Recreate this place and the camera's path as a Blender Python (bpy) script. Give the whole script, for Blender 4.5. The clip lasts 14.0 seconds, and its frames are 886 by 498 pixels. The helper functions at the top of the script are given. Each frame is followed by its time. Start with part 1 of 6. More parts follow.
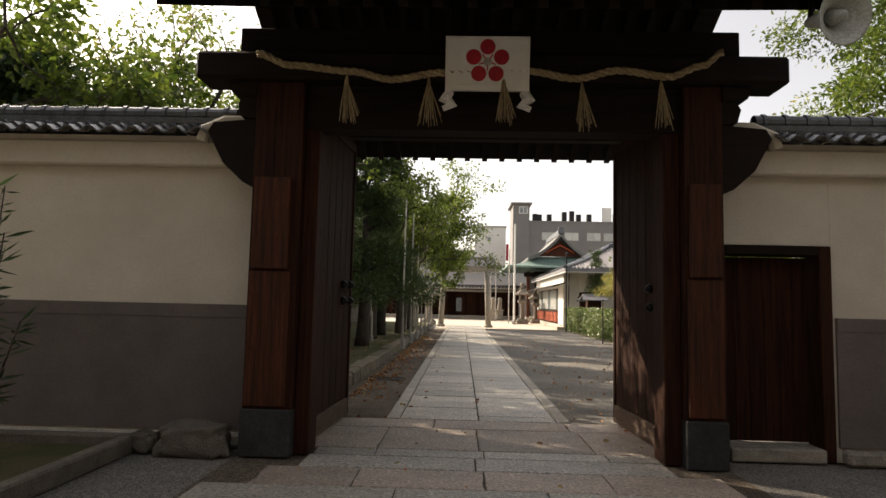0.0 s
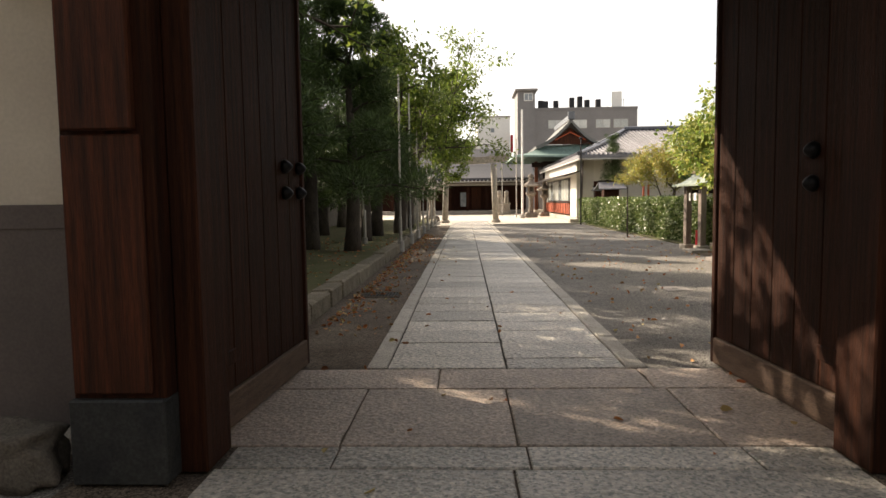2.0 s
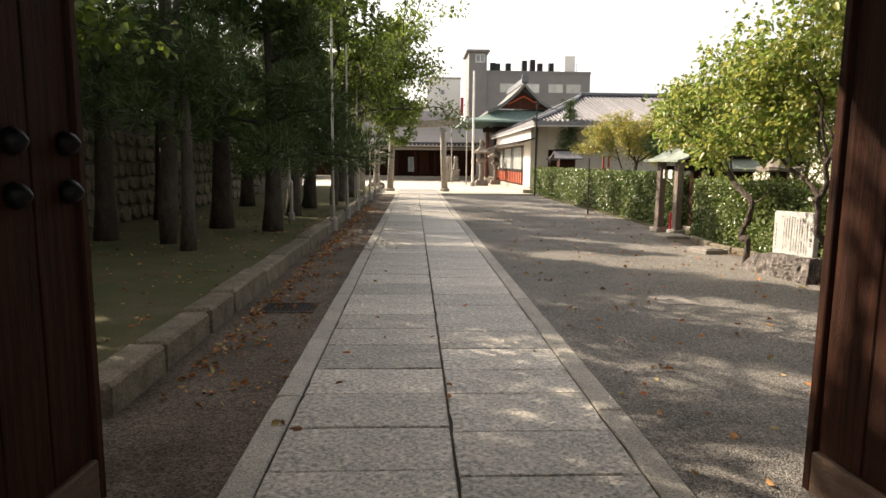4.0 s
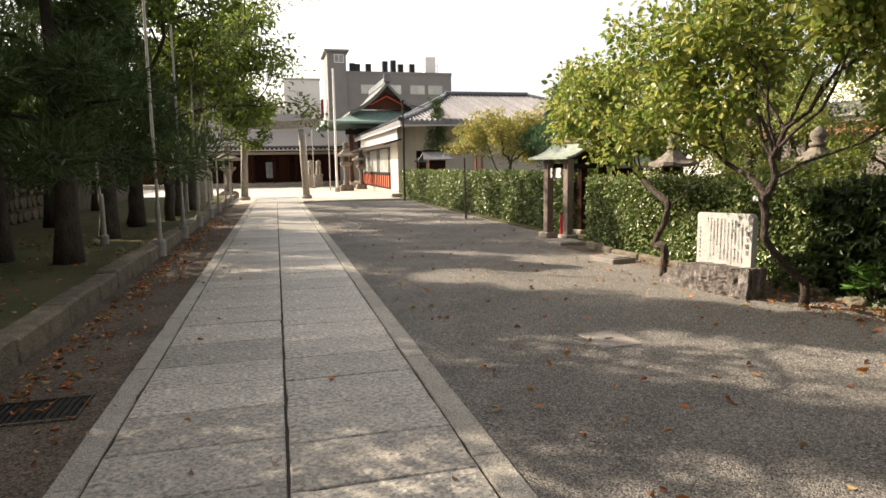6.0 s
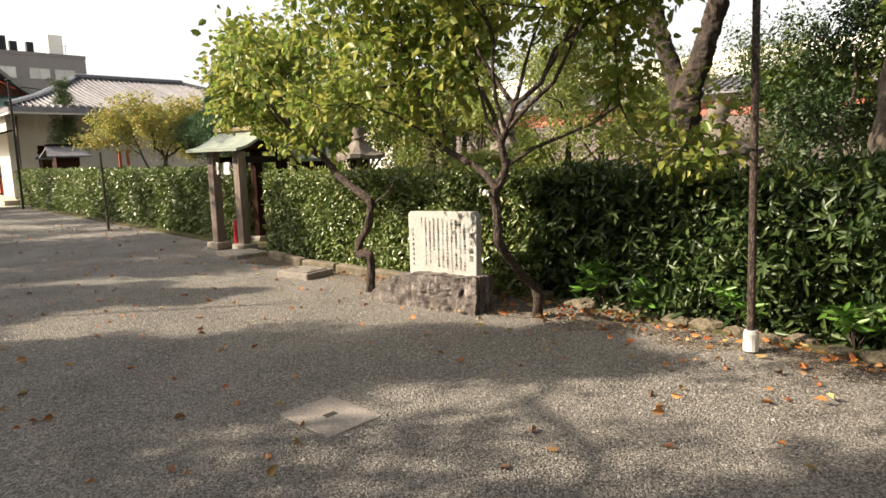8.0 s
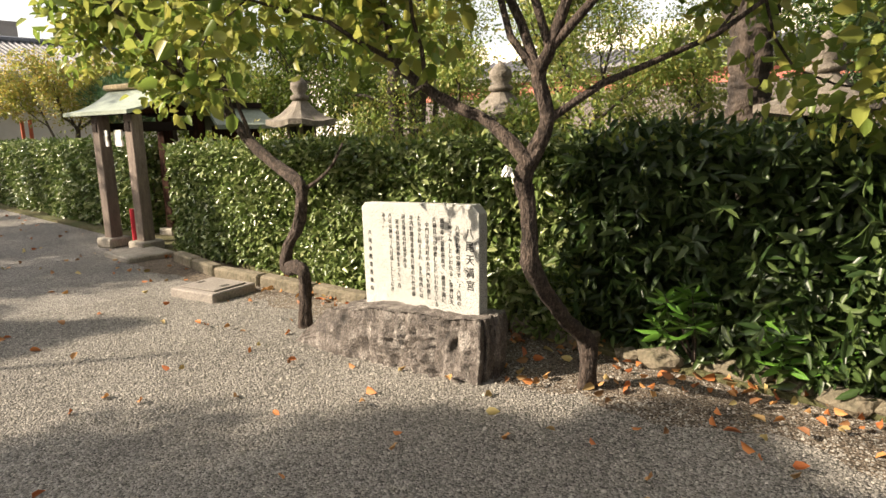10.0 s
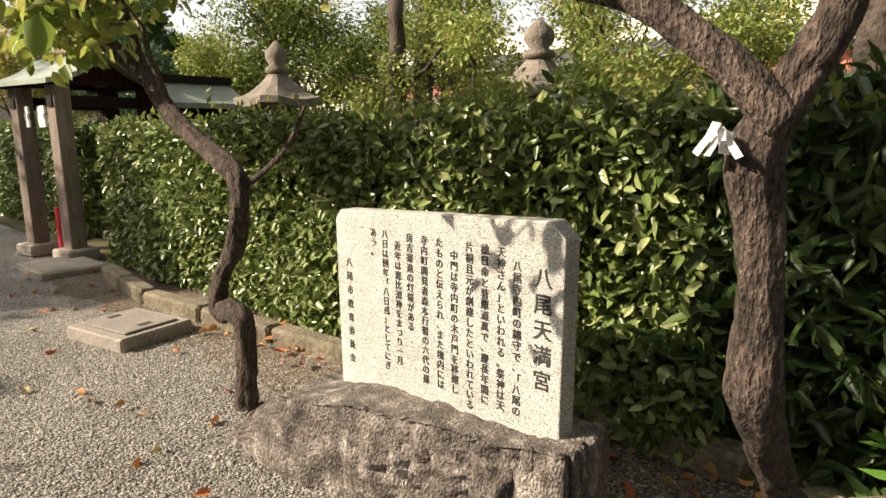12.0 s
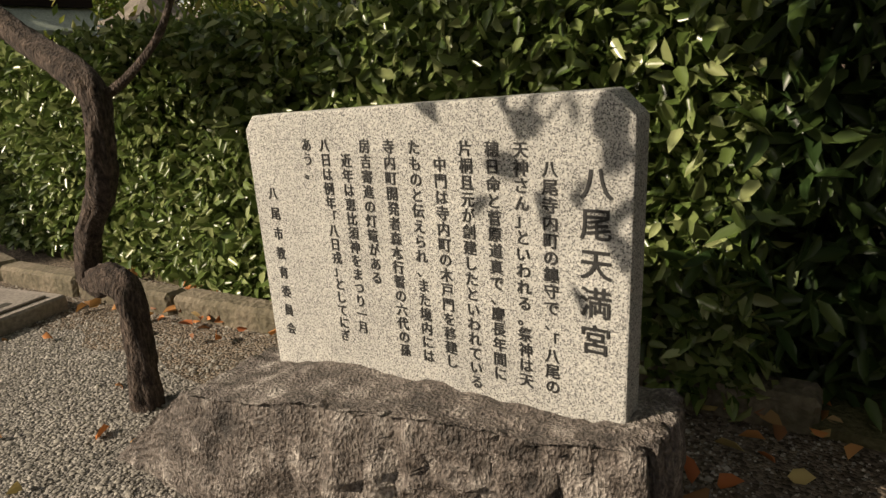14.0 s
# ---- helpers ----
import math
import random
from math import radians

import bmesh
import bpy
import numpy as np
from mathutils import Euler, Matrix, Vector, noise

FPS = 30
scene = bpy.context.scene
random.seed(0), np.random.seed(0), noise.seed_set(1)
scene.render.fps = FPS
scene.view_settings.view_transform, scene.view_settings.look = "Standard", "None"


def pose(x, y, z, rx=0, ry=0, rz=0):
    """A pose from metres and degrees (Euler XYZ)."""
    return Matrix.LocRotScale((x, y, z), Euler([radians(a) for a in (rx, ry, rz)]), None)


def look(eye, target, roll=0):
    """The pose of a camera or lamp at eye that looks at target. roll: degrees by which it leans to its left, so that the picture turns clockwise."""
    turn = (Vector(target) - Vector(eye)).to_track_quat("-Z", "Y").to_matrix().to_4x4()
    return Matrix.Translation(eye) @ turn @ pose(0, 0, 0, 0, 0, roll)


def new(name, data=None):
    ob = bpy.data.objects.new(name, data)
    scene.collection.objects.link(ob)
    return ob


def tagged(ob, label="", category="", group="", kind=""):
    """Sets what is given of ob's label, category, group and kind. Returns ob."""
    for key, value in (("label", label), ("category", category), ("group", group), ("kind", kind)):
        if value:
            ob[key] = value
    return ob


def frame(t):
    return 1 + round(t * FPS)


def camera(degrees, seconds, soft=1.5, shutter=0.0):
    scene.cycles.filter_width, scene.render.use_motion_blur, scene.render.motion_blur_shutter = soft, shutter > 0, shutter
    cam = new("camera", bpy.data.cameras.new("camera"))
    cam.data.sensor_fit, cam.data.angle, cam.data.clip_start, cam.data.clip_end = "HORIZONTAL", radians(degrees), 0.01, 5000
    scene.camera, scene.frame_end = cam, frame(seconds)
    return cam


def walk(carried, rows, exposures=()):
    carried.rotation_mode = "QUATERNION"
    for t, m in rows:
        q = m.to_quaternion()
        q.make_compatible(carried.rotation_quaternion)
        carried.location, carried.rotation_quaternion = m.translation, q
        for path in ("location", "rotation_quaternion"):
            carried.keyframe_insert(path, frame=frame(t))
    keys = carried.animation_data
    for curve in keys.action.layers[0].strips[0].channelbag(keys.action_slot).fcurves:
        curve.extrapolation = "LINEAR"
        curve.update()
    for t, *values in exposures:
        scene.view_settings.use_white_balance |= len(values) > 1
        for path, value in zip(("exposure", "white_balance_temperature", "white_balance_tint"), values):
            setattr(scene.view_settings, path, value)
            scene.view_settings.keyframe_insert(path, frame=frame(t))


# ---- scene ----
cam = camera(70.0, 14.0)
PATH = [
    (0, (-0.064, -1.487, 1.579), (-0.127, 0.505, 1.752), 1.3),
    (0.5, (-0.094, -0.701, 1.537), (-0.102, 1.297, 1.608), 1.2),
    (1, (-0.136, 0.123, 1.525), (-0.223, 2.121, 1.474), 0.7),
    (1.5, (-0.206, 0.924, 1.519), (-0.293, 2.919, 1.409), 0.4),
    (2, (-0.157, 1.736, 1.514), (-0.23, 3.729, 1.36), -0.8),
    (2.5, (-0.114, 2.406, 1.504), (-0.228, 4.395, 1.33), -0.0),
    (2.7, (-0.133, 2.647, 1.556), (-0.19, 4.637, 1.362), 1.0),
    (4.8, (0.051, 5.409, 1.753), (0.188, 7.384, 1.469), -0.2),
    (5, (0.076, 5.652, 1.718), (0.235, 7.625, 1.432), -0.3),
    (5.5, (0.118, 6.264, 1.716), (0.469, 8.213, 1.437), -0.3),
    (6, (0.214, 6.881, 1.713), (0.713, 8.801, 1.452), -0.9),
    (6.5, (0.397, 7.506, 1.662), (1.182, 9.326, 1.395), -0.5),
    (7, (0.649, 7.992, 1.658), (1.685, 9.682, 1.396), -1.4),
    (7.5, (0.928, 8.519, 1.615), (2.133, 10.094, 1.357), -1.5),
    (7.7, (1.007, 8.717, 1.629), (2.333, 10.192, 1.374), -1.3),
    (9.8, (2.951, 10.968, 1.498), (4.377, 12.324, 1.141), -1.6),
    (10, (3.086, 11.127, 1.482), (4.518, 12.474, 1.118), -1.5),
    (10.5, (3.439, 11.503, 1.444), (4.918, 12.803, 1.093), -0.7),
    (11, (3.843, 11.846, 1.39), (5.3, 13.175, 1.057), -0.9),
    (11.5, (4.145, 12.212, 1.331), (5.571, 13.574, 0.997), -0.5),
    (12, (4.389, 12.54, 1.311), (5.822, 13.888, 0.945), -0.6),
    (12.5, (4.616, 12.81, 1.261), (6.068, 14.113, 0.821), -1.9),
    (13, (4.729, 12.988, 1.193), (6.212, 14.227, 0.677), -2.8),
    (13.5, (4.775, 13.098, 1.127), (6.309, 14.255, 0.574), -3.5),
    (14, (4.798, 13.139, 1.107), (6.364, 14.253, 0.554), -3.7),
]
walk(cam, [(t, look(eye, target, roll)) for t, eye, target, roll in PATH],
     [(0, 0.72, 7300, 14), (1.0, 0.82, 7300, 14), (2.7, 1.02, 7300, 14), (4.8, 0.98, 7200, 14), (7.5, 0.9, 7200, 13), (9.8, 1.05, 7250, 12), (11.3, 1.08, 7300, 12), (12.5, 0.6, 7400, 12), (14, -0.02, 7400, 12)])

# ---- world and sun ----
SUN = Vector((-0.81, 0.585, 0.0)).normalized() * math.cos(radians(31)) + Vector((0, 0, math.sin(radians(31))))
world = bpy.data.worlds.new("world")
scene.world = world
world.use_nodes = True
wn = world.node_tree.nodes
wl = world.node_tree.links
sky = wn.new("ShaderNodeTexSky")
sky.sky_type = "NISHITA"
sky.sun_disc = False
sky.sun_elevation = radians(31)
sky.sun_rotation = math.atan2(SUN.x, SUN.y)
sky.dust_density = 3.0
sky.air_density = 1.0
wn["Background"].inputs[1].default_value = 0.122
haze = wn.new("ShaderNodeHueSaturation")
haze.inputs["Saturation"].default_value = 0.35
haze.inputs["Value"].default_value = 1.3
wl.new(sky.outputs[0], haze.inputs["Color"])
wl.new(haze.outputs[0], wn["Background"].inputs[0])
sun = new("sun", bpy.data.lights.new("sun", "SUN"))
sun.data.energy = 5.0
sun.data.angle = radians(0.5)
sun.data.color = (1.0, 0.91, 0.77)
sun.matrix_world = look(SUN * 60, (0, 0, 0))


# ---- materials ----
MATS = {}


def mat(name, c1, c2=None, scale=6.0, rough=0.8, metal=0.0, bump=0.3, fine=60.0, spread=0.15, stretch=(1, 1, 1), island=False,
        translucent=0.0, spec=0.5, c3=None, speck=0.0):
    """A material of two noise scales between two colours, with relief and a shade that varies from piece to piece."""
    if name in MATS:
        return MATS[name]
    m = bpy.data.materials.new(name)
    MATS[name] = m
    m.use_nodes = True
    n, l = m.node_tree.nodes, m.node_tree.links
    b = n["Principled BSDF"]
    c2 = c2 or tuple(v * 0.7 for v in c1)
    tc = n.new("ShaderNodeTexCoord")
    mp = n.new("ShaderNodeMapping")
    mp.inputs["Scale"].default_value = stretch
    l.new(tc.outputs["Object"], mp.inputs[0])
    n1 = n.new("ShaderNodeTexNoise")
    n1.inputs["Scale"].default_value = scale
    n1.inputs["Detail"].default_value = 5
    n1.inputs["Roughness"].default_value = 0.65
    n2 = n.new("ShaderNodeTexNoise")
    n2.inputs["Scale"].default_value = fine
    n2.inputs["Detail"].default_value = 3
    l.new(mp.outputs[0], n1.inputs["Vector"])
    l.new(mp.outputs[0], n2.inputs["Vector"])
    r = n.new("ShaderNodeValToRGB")
    r.color_ramp.elements[0].position = 0.3
    r.color_ramp.elements[1].position = 0.7
    r.color_ramp.elements[0].color = (*c2, 1)
    r.color_ramp.elements[1].color = (*c1, 1)
    if c3:
        e = r.color_ramp.elements.new(0.5)
        e.color = (*c3, 1)
    l.new(n1.outputs[0], r.inputs[0])
    mr = n.new("ShaderNodeMapRange")
    mr.inputs[3].default_value = 1 - (speck or 0.22)
    mr.inputs[4].default_value = 1 + (speck or 0.22)
    mr.inputs[1].default_value = 0.35
    mr.inputs[2].default_value = 0.65
    l.new(n2.outputs[0], mr.inputs[0])
    if island:
        rnd = n.new("ShaderNodeNewGeometry").outputs["Random Per Island"]
    else:
        rnd = n.new("ShaderNodeObjectInfo").outputs["Random"]
    mr2 = n.new("ShaderNodeMapRange")
    mr2.inputs[3].default_value = 1 - spread
    mr2.inputs[4].default_value = 1 + spread
    l.new(rnd, mr2.inputs[0])
    mul = n.new("ShaderNodeMath")
    mul.operation = "MULTIPLY"
    l.new(mr.outputs[0], mul.inputs[0])
    l.new(mr2.outputs[0], mul.inputs[1])
    vm = n.new("ShaderNodeVectorMath")
    vm.operation = "SCALE"
    l.new(r.outputs[0], vm.inputs[0])
    l.new(mul.outputs[0], vm.inputs["Scale"])
    l.new(vm.outputs[0], b.inputs["Base Color"])
    b.inputs["Roughness"].default_value = rough
    b.inputs["Metallic"].default_value = metal
    b.inputs["Specular IOR Level"].default_value = spec
    if bump:
        bp = n.new("ShaderNodeBump")
        bp.inputs["Strength"].default_value = bump
        bp.inputs["Distance"].default_value = 0.02
        add = n.new("ShaderNodeMath")
        add.operation = "ADD"
        l.new(n1.outputs[0], add.inputs[0])
        l.new(n2.outputs[0], add.inputs[1])
        l.new(add.outputs[0], bp.inputs["Height"])
        l.new(bp.outputs[0], b.inputs["Normal"])
    if translucent:
        t = n.new("ShaderNodeBsdfTranslucent")
        l.new(vm.outputs[0], t.inputs[0])
        mx = n.new("ShaderNodeMixShader")
        mx.inputs[0].default_value = translucent
        l.new(b.outputs[0], mx.inputs[1])
        l.new(t.outputs[0], mx.inputs[2])
        l.new(mx.outputs[0], n["Material Output"].inputs[0])
    return m


def leafmat(name, colours, rough=0.45, translucent=0.4, spec=0.5):
    """Leaves: each leaf takes its colour at random out of the list."""
    if name in MATS:
        return MATS[name]
    m = bpy.data.materials.new(name)
    MATS[name] = m
    m.use_nodes = True
    n, l = m.node_tree.nodes, m.node_tree.links
    b = n["Principled BSDF"]
    g = n.new("ShaderNodeNewGeometry")
    r = n.new("ShaderNodeValToRGB")
    els = r.color_ramp.elements
    els[0].color = (*colours[0], 1)
    els[1].color = (*colours[-1], 1)
    for i, c in enumerate(colours[1:-1]):
        e = els.new((i + 1) / (len(colours) - 1))
        e.color = (*c, 1)
    l.new(g.outputs["Random Per Island"], r.inputs[0])
    l.new(r.outputs[0], b.inputs["Base Color"])
    b.inputs["Roughness"].default_value = rough
    b.inputs["Specular IOR Level"].default_value = spec
    t = n.new("ShaderNodeBsdfTranslucent")
    l.new(r.outputs[0], t.inputs[0])
    mx = n.new("ShaderNodeMixShader")
    mx.inputs[0].default_value = translucent
    l.new(b.outputs[0], mx.inputs[1])
    l.new(t.outputs[0], mx.inputs[2])
    l.new(mx.outputs[0], n["Material Output"].inputs[0])
    return m


def stonemat(name, base, dark, light, speck_scale=260.0, bump=0.4, rough=0.8, spread=0.12, stain=3.0):
    """Granite: dark and light grains on a stained ground."""
    if name in MATS:
        return MATS[name]
    m = mat(name, base, tuple(v * 0.72 for v in base), scale=stain, rough=rough, bump=bump, fine=speck_scale * 0.4, spread=spread)
    n, l = m.node_tree.nodes, m.node_tree.links
    b = n["Principled BSDF"]
    src = b.inputs["Base Color"].links[0].from_socket
    tc = n.new("ShaderNodeTexCoord")
    v = n.new("ShaderNodeTexVoronoi")
    v.inputs["Scale"].default_value = speck_scale
    l.new(tc.outputs["Object"], v.inputs["Vector"])
    sep = n.new("ShaderNodeSeparateColor")
    l.new(v.outputs["Color"], sep.inputs[0])
    r = n.new("ShaderNodeValToRGB")
    r.color_ramp.interpolation = "CONSTANT"
    r.color_ramp.elements[0].color = (*dark, 1)
    r.color_ramp.elements[1].color = (1, 1, 1, 1)
    r.color_ramp.elements[1].position = 0.22
    e = r.color_ramp.elements.new(0.75)
    e.color = (*light, 1)
    l.new(sep.outputs[0], r.inputs[0])
    mx = n.new("ShaderNodeMix")
    mx.data_type = "RGBA"
    mx.blend_type = "MULTIPLY"
    mx.inputs[0].default_value = 1.0
    l.new(src, mx.inputs[6])
    l.new(r.outputs[0], mx.inputs[7])
    l.new(mx.outputs[2], b.inputs["Base Color"])
    return m


def gravelmat(name, c1, c2, scale=90.0):
    m = mat(name, c1, c2, scale=0.9, rough=0.95, bump=0.0, fine=25.0, spread=0.0, speck=0.15, spec=0.2)
    n, l = m.node_tree.nodes, m.node_tree.links
    b = n["Principled BSDF"]
    src = b.inputs["Base Color"].links[0].from_socket
    tc = n.new("ShaderNodeTexCoord")
    v = n.new("ShaderNodeTexVoronoi")
    v.inputs["Scale"].default_value = scale
    l.new(tc.outputs["Object"], v.inputs["Vector"])
    sep = n.new("ShaderNodeSeparateColor")
    l.new(v.outputs["Color"], sep.inputs[0])
    mr = n.new("ShaderNodeMapRange")
    mr.inputs[3].default_value = 0.4
    mr.inputs[4].default_value = 1.7
    l.new(sep.outputs[0], mr.inputs[0])
    vm = n.new("ShaderNodeVectorMath")
    vm.operation = "SCALE"
    l.new(src, vm.inputs[0])
    l.new(mr.outputs[0], vm.inputs["Scale"])
    l.new(vm.outputs[0], b.inputs["Base Color"])
    bp = n.new("ShaderNodeBump")
    bp.inputs["Strength"].default_value = 0.9
    bp.inputs["Distance"].default_value = 0.012
    bp.invert = True
    l.new(v.outputs["Distance"], bp.inputs["Height"])
    l.new(bp.outputs[0], b.inputs["Normal"])
    return m


M_WOOD = mat("old dark timber", (0.062, 0.020, 0.009), (0.010, 0.005, 0.0035), spec=0.14, scale=2.6, stretch=(12, 12, 0.45), rough=0.75, bump=0.5, fine=30)
# Darker than the upright timber: shade under the gate roof is in the colour.
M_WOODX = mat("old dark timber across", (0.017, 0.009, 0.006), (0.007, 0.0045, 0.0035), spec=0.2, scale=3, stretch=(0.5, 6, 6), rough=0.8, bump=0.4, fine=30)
M_RED = mat("red brown timber", (0.105, 0.031, 0.013), (0.018, 0.008, 0.005), scale=2.6, stretch=(10, 10, 0.45), spec=0.2, rough=0.7, bump=0.4, fine=30)
M_RAIL = mat("worn pale rail timber", (0.16, 0.10, 0.065), (0.08, 0.045, 0.03), scale=3, stretch=(6, 1, 6), rough=0.8, bump=0.4, fine=30)
M_SHOE = mat("dark verdigris metal", (0.045, 0.048, 0.046), (0.02, 0.022, 0.024), scale=5, rough=0.75, metal=0.3, bump=0.2)
M_IRON = mat("black iron", (0.03, 0.03, 0.032), (0.018, 0.018, 0.02), scale=12, rough=0.45, metal=0.8, bump=0.1)
M_CREAM = mat("cream plaster", (0.66, 0.60, 0.50), (0.56, 0.50, 0.41), scale=1.5, rough=0.9, bump=0.08, fine=40, spread=0.03, speck=0.04)
M_DADO = mat("grey brown wall panel", (0.15, 0.125, 0.115), (0.11, 0.09, 0.085), scale=1.8, rough=0.85, bump=0.1, fine=50, spread=0.05, speck=0.08)
M_WHITE = mat("white paint", (0.78, 0.77, 0.73), (0.68, 0.67, 0.62), scale=4, rough=0.6, bump=0.03, speck=0.03, spread=0.03)
M_REDPAINT = mat("crimson paint", (0.45, 0.012, 0.03), (0.36, 0.01, 0.02), scale=8, rough=0.5, bump=0.03)
M_VERM = mat("vermilion paint", (0.55, 0.11, 0.035), (0.4, 0.07, 0.025), scale=6, rough=0.6, bump=0.05)
M_TILE = mat("dark roof tile", (0.10, 0.105, 0.115), (0.05, 0.052, 0.058), scale=6, rough=0.17, bump=0.12, spec=0.7, island=True, spread=0.25)
M_TILEFAR = mat("grey roof tile", (0.2, 0.195, 0.205), (0.12, 0.118, 0.125), scale=3, rough=0.75, bump=0.1, island=True, spread=0.2)
M_TILEDARK = mat("matt dark roof tile", (0.075, 0.075, 0.08), (0.045, 0.045, 0.05), scale=6, rough=0.75, bump=0.15)

M_POSTOLD = mat("old grey brown post", (0.24, 0.19, 0.155), (0.12, 0.09, 0.075), scale=5, rough=0.85, bump=0.4, stretch=(4, 4, 0.6))
M_COPPER = mat("green copper sheet", (0.2, 0.29, 0.25), (0.12, 0.18, 0.16), scale=2, rough=0.6, bump=0.08, stretch=(3, 1, 1))
M_PALEROOF = mat("pale weathered copper", (0.27, 0.31, 0.25), (0.16, 0.19, 0.155), scale=3, rough=0.55, bump=0.08)
M_SLAB = stonemat("paving granite", (0.47, 0.43, 0.375), (0.6, 0.65, 0.65), (1.25, 1.23, 1.18), 62, bump=0.9, rough=0.5, spread=0.22)
M_SLABR = stonemat("reddish threshold stone", (0.44, 0.355, 0.295), (0.68, 0.7, 0.69), (1.18, 1.15, 1.1), 70, bump=0.8, rough=0.58, spread=0.2)
M_KERB = stonemat("kerb granite", (0.47, 0.435, 0.38), (0.6, 0.6, 0.6), (1.2, 1.2, 1.15), 150, bump=0.6)
M_STELE = stonemat("pale speckled granite", (0.50, 0.495, 0.47), (0.3, 0.3, 0.31), (1.22, 1.2, 1.16), 420, bump=0.25, spread=0.03)
M_ROCK = mat("weathered rock", (0.43, 0.39, 0.355), (0.03, 0.025, 0.022), scale=11, stretch=(1.0, 1.0, 0.6), rough=0.55, bump=1.0, fine=130, c3=(0.15, 0.125, 0.11), speck=0.55)
M_STONE = mat("old grey stone", (0.40, 0.36, 0.30), (0.22, 0.195, 0.165), scale=6, rough=0.9, bump=0.6, fine=60)
M_LANTERN = mat("old brownish lantern stone", (0.25, 0.215, 0.175), (0.10, 0.085, 0.068), scale=6, rough=0.92, bump=0.8, fine=50)
M_BEDKERB = mat("mossy kerb stone", (0.23, 0.19, 0.14), (0.09, 0.08, 0.05), scale=4, rough=0.95, bump=0.8, fine=40)
M_SOIL = mat("mossy soil", (0.12, 0.10, 0.06), (0.06, 0.075, 0.03), scale=1.2, rough=1, bump=0.8, fine=50, spec=0.1)
M_GRAVEL = gravelmat("gravel", (0.25, 0.233, 0.21), (0.15, 0.14, 0.127), 95)
M_DIRT = gravelmat("brown gravelly dirt", (0.17, 0.138, 0.108), (0.085, 0.066, 0.05), 85)
M_PLAZA = mat("pale concrete paving", (0.62, 0.56, 0.47), (0.52, 0.47, 0.39), scale=1.2, rough=0.9, bump=0.1)
M_JOINT = mat("dark joint", (0.05, 0.045, 0.035), (0.03, 0.027, 0.022), scale=6, rough=1, bump=0.4)
M_BARK = mat("rough bark", (0.15, 0.11, 0.088), (0.018, 0.012, 0.010), scale=30, stretch=(1, 1, 0.4), rough=0.95, bump=1.0, fine=120, speck=0.4, c3=(0.07, 0.05, 0.04))
M_BARKDARK = mat("blackish old bark", (0.075, 0.055, 0.042), (0.012, 0.009, 0.008), scale=9, stretch=(1, 1, 0.45), rough=0.95, bump=1.0, fine=50)
M_BARKPINE = mat("dark pine bark", (0.09, 0.07, 0.055), (0.03, 0.025, 0.02), scale=7, stretch=(1, 1, 0.4), rough=0.95, bump=1.0, fine=40)
M_POLE = mat("galvanised pole", (0.42, 0.40, 0.36), (0.3, 0.28, 0.25), scale=8, rough=0.5, metal=0.3, bump=0.05)
M_CONC = mat("grey concrete", (0.36, 0.34, 0.31), (0.26, 0.245, 0.22), scale=3, rough=0.9, bump=0.3)
M_CONCDARK = mat("stained dark concrete", (0.15, 0.13, 0.105), (0.07, 0.062, 0.05), scale=3, rough=0.95, bump=0.5)
M_GABLE = mat("grey brown weathered copper", (0.155, 0.16, 0.145), (0.095, 0.095, 0.088), scale=2, rough=0.6, bump=0.08)
M_PATIO = mat("worn concrete cover", (0.3, 0.265, 0.235), (0.22, 0.195, 0.175), scale=5, rough=0.9, bump=0.2)
M_OFFICE = mat("white office wall", (0.66, 0.63, 0.56), (0.56, 0.53, 0.47), scale=1.2, rough=0.85, bump=0.04, speck=0.03)
M_APART = mat("grey apartment wall", (0.21, 0.20, 0.195), (0.17, 0.165, 0.16), scale=0.4, rough=0.8, bump=0.05, fine=6, speck=0.06)
M_GLASS = mat("dim window glass", (0.25, 0.28, 0.29), (0.12, 0.14, 0.15), scale=2, rough=0.12, bump=0.0, spec=0.8)
M_CURTAIN = mat("pale curtained pane", (0.55, 0.56, 0.52), (0.4, 0.42, 0.4), scale=1, rough=0.2, bump=0.0)
M_STRAW = mat("straw", (0.42, 0.33, 0.2), (0.24, 0.18, 0.1), scale=30, rough=0.9, bump=0.5, stretch=(1, 1, 0.3))
M_PAPER = mat("white paper", (0.75, 0.74, 0.72), (0.62, 0.6, 0.58), scale=20, rough=0.8, bump=0.1)
M_INK = mat("black engraved paint", (0.02, 0.02, 0.02), (0.03, 0.03, 0.03), scale=30, rough=0.6, bump=0.0)
M_PINK = mat("faded red wall", (0.5, 0.17, 0.12), (0.42, 0.13, 0.10), scale=1, rough=0.8, bump=0.05)
M_HORN = mat("grey horn enamel", (0.42, 0.43, 0.4), (0.33, 0.34, 0.31), scale=4, rough=0.5, bump=0.02)

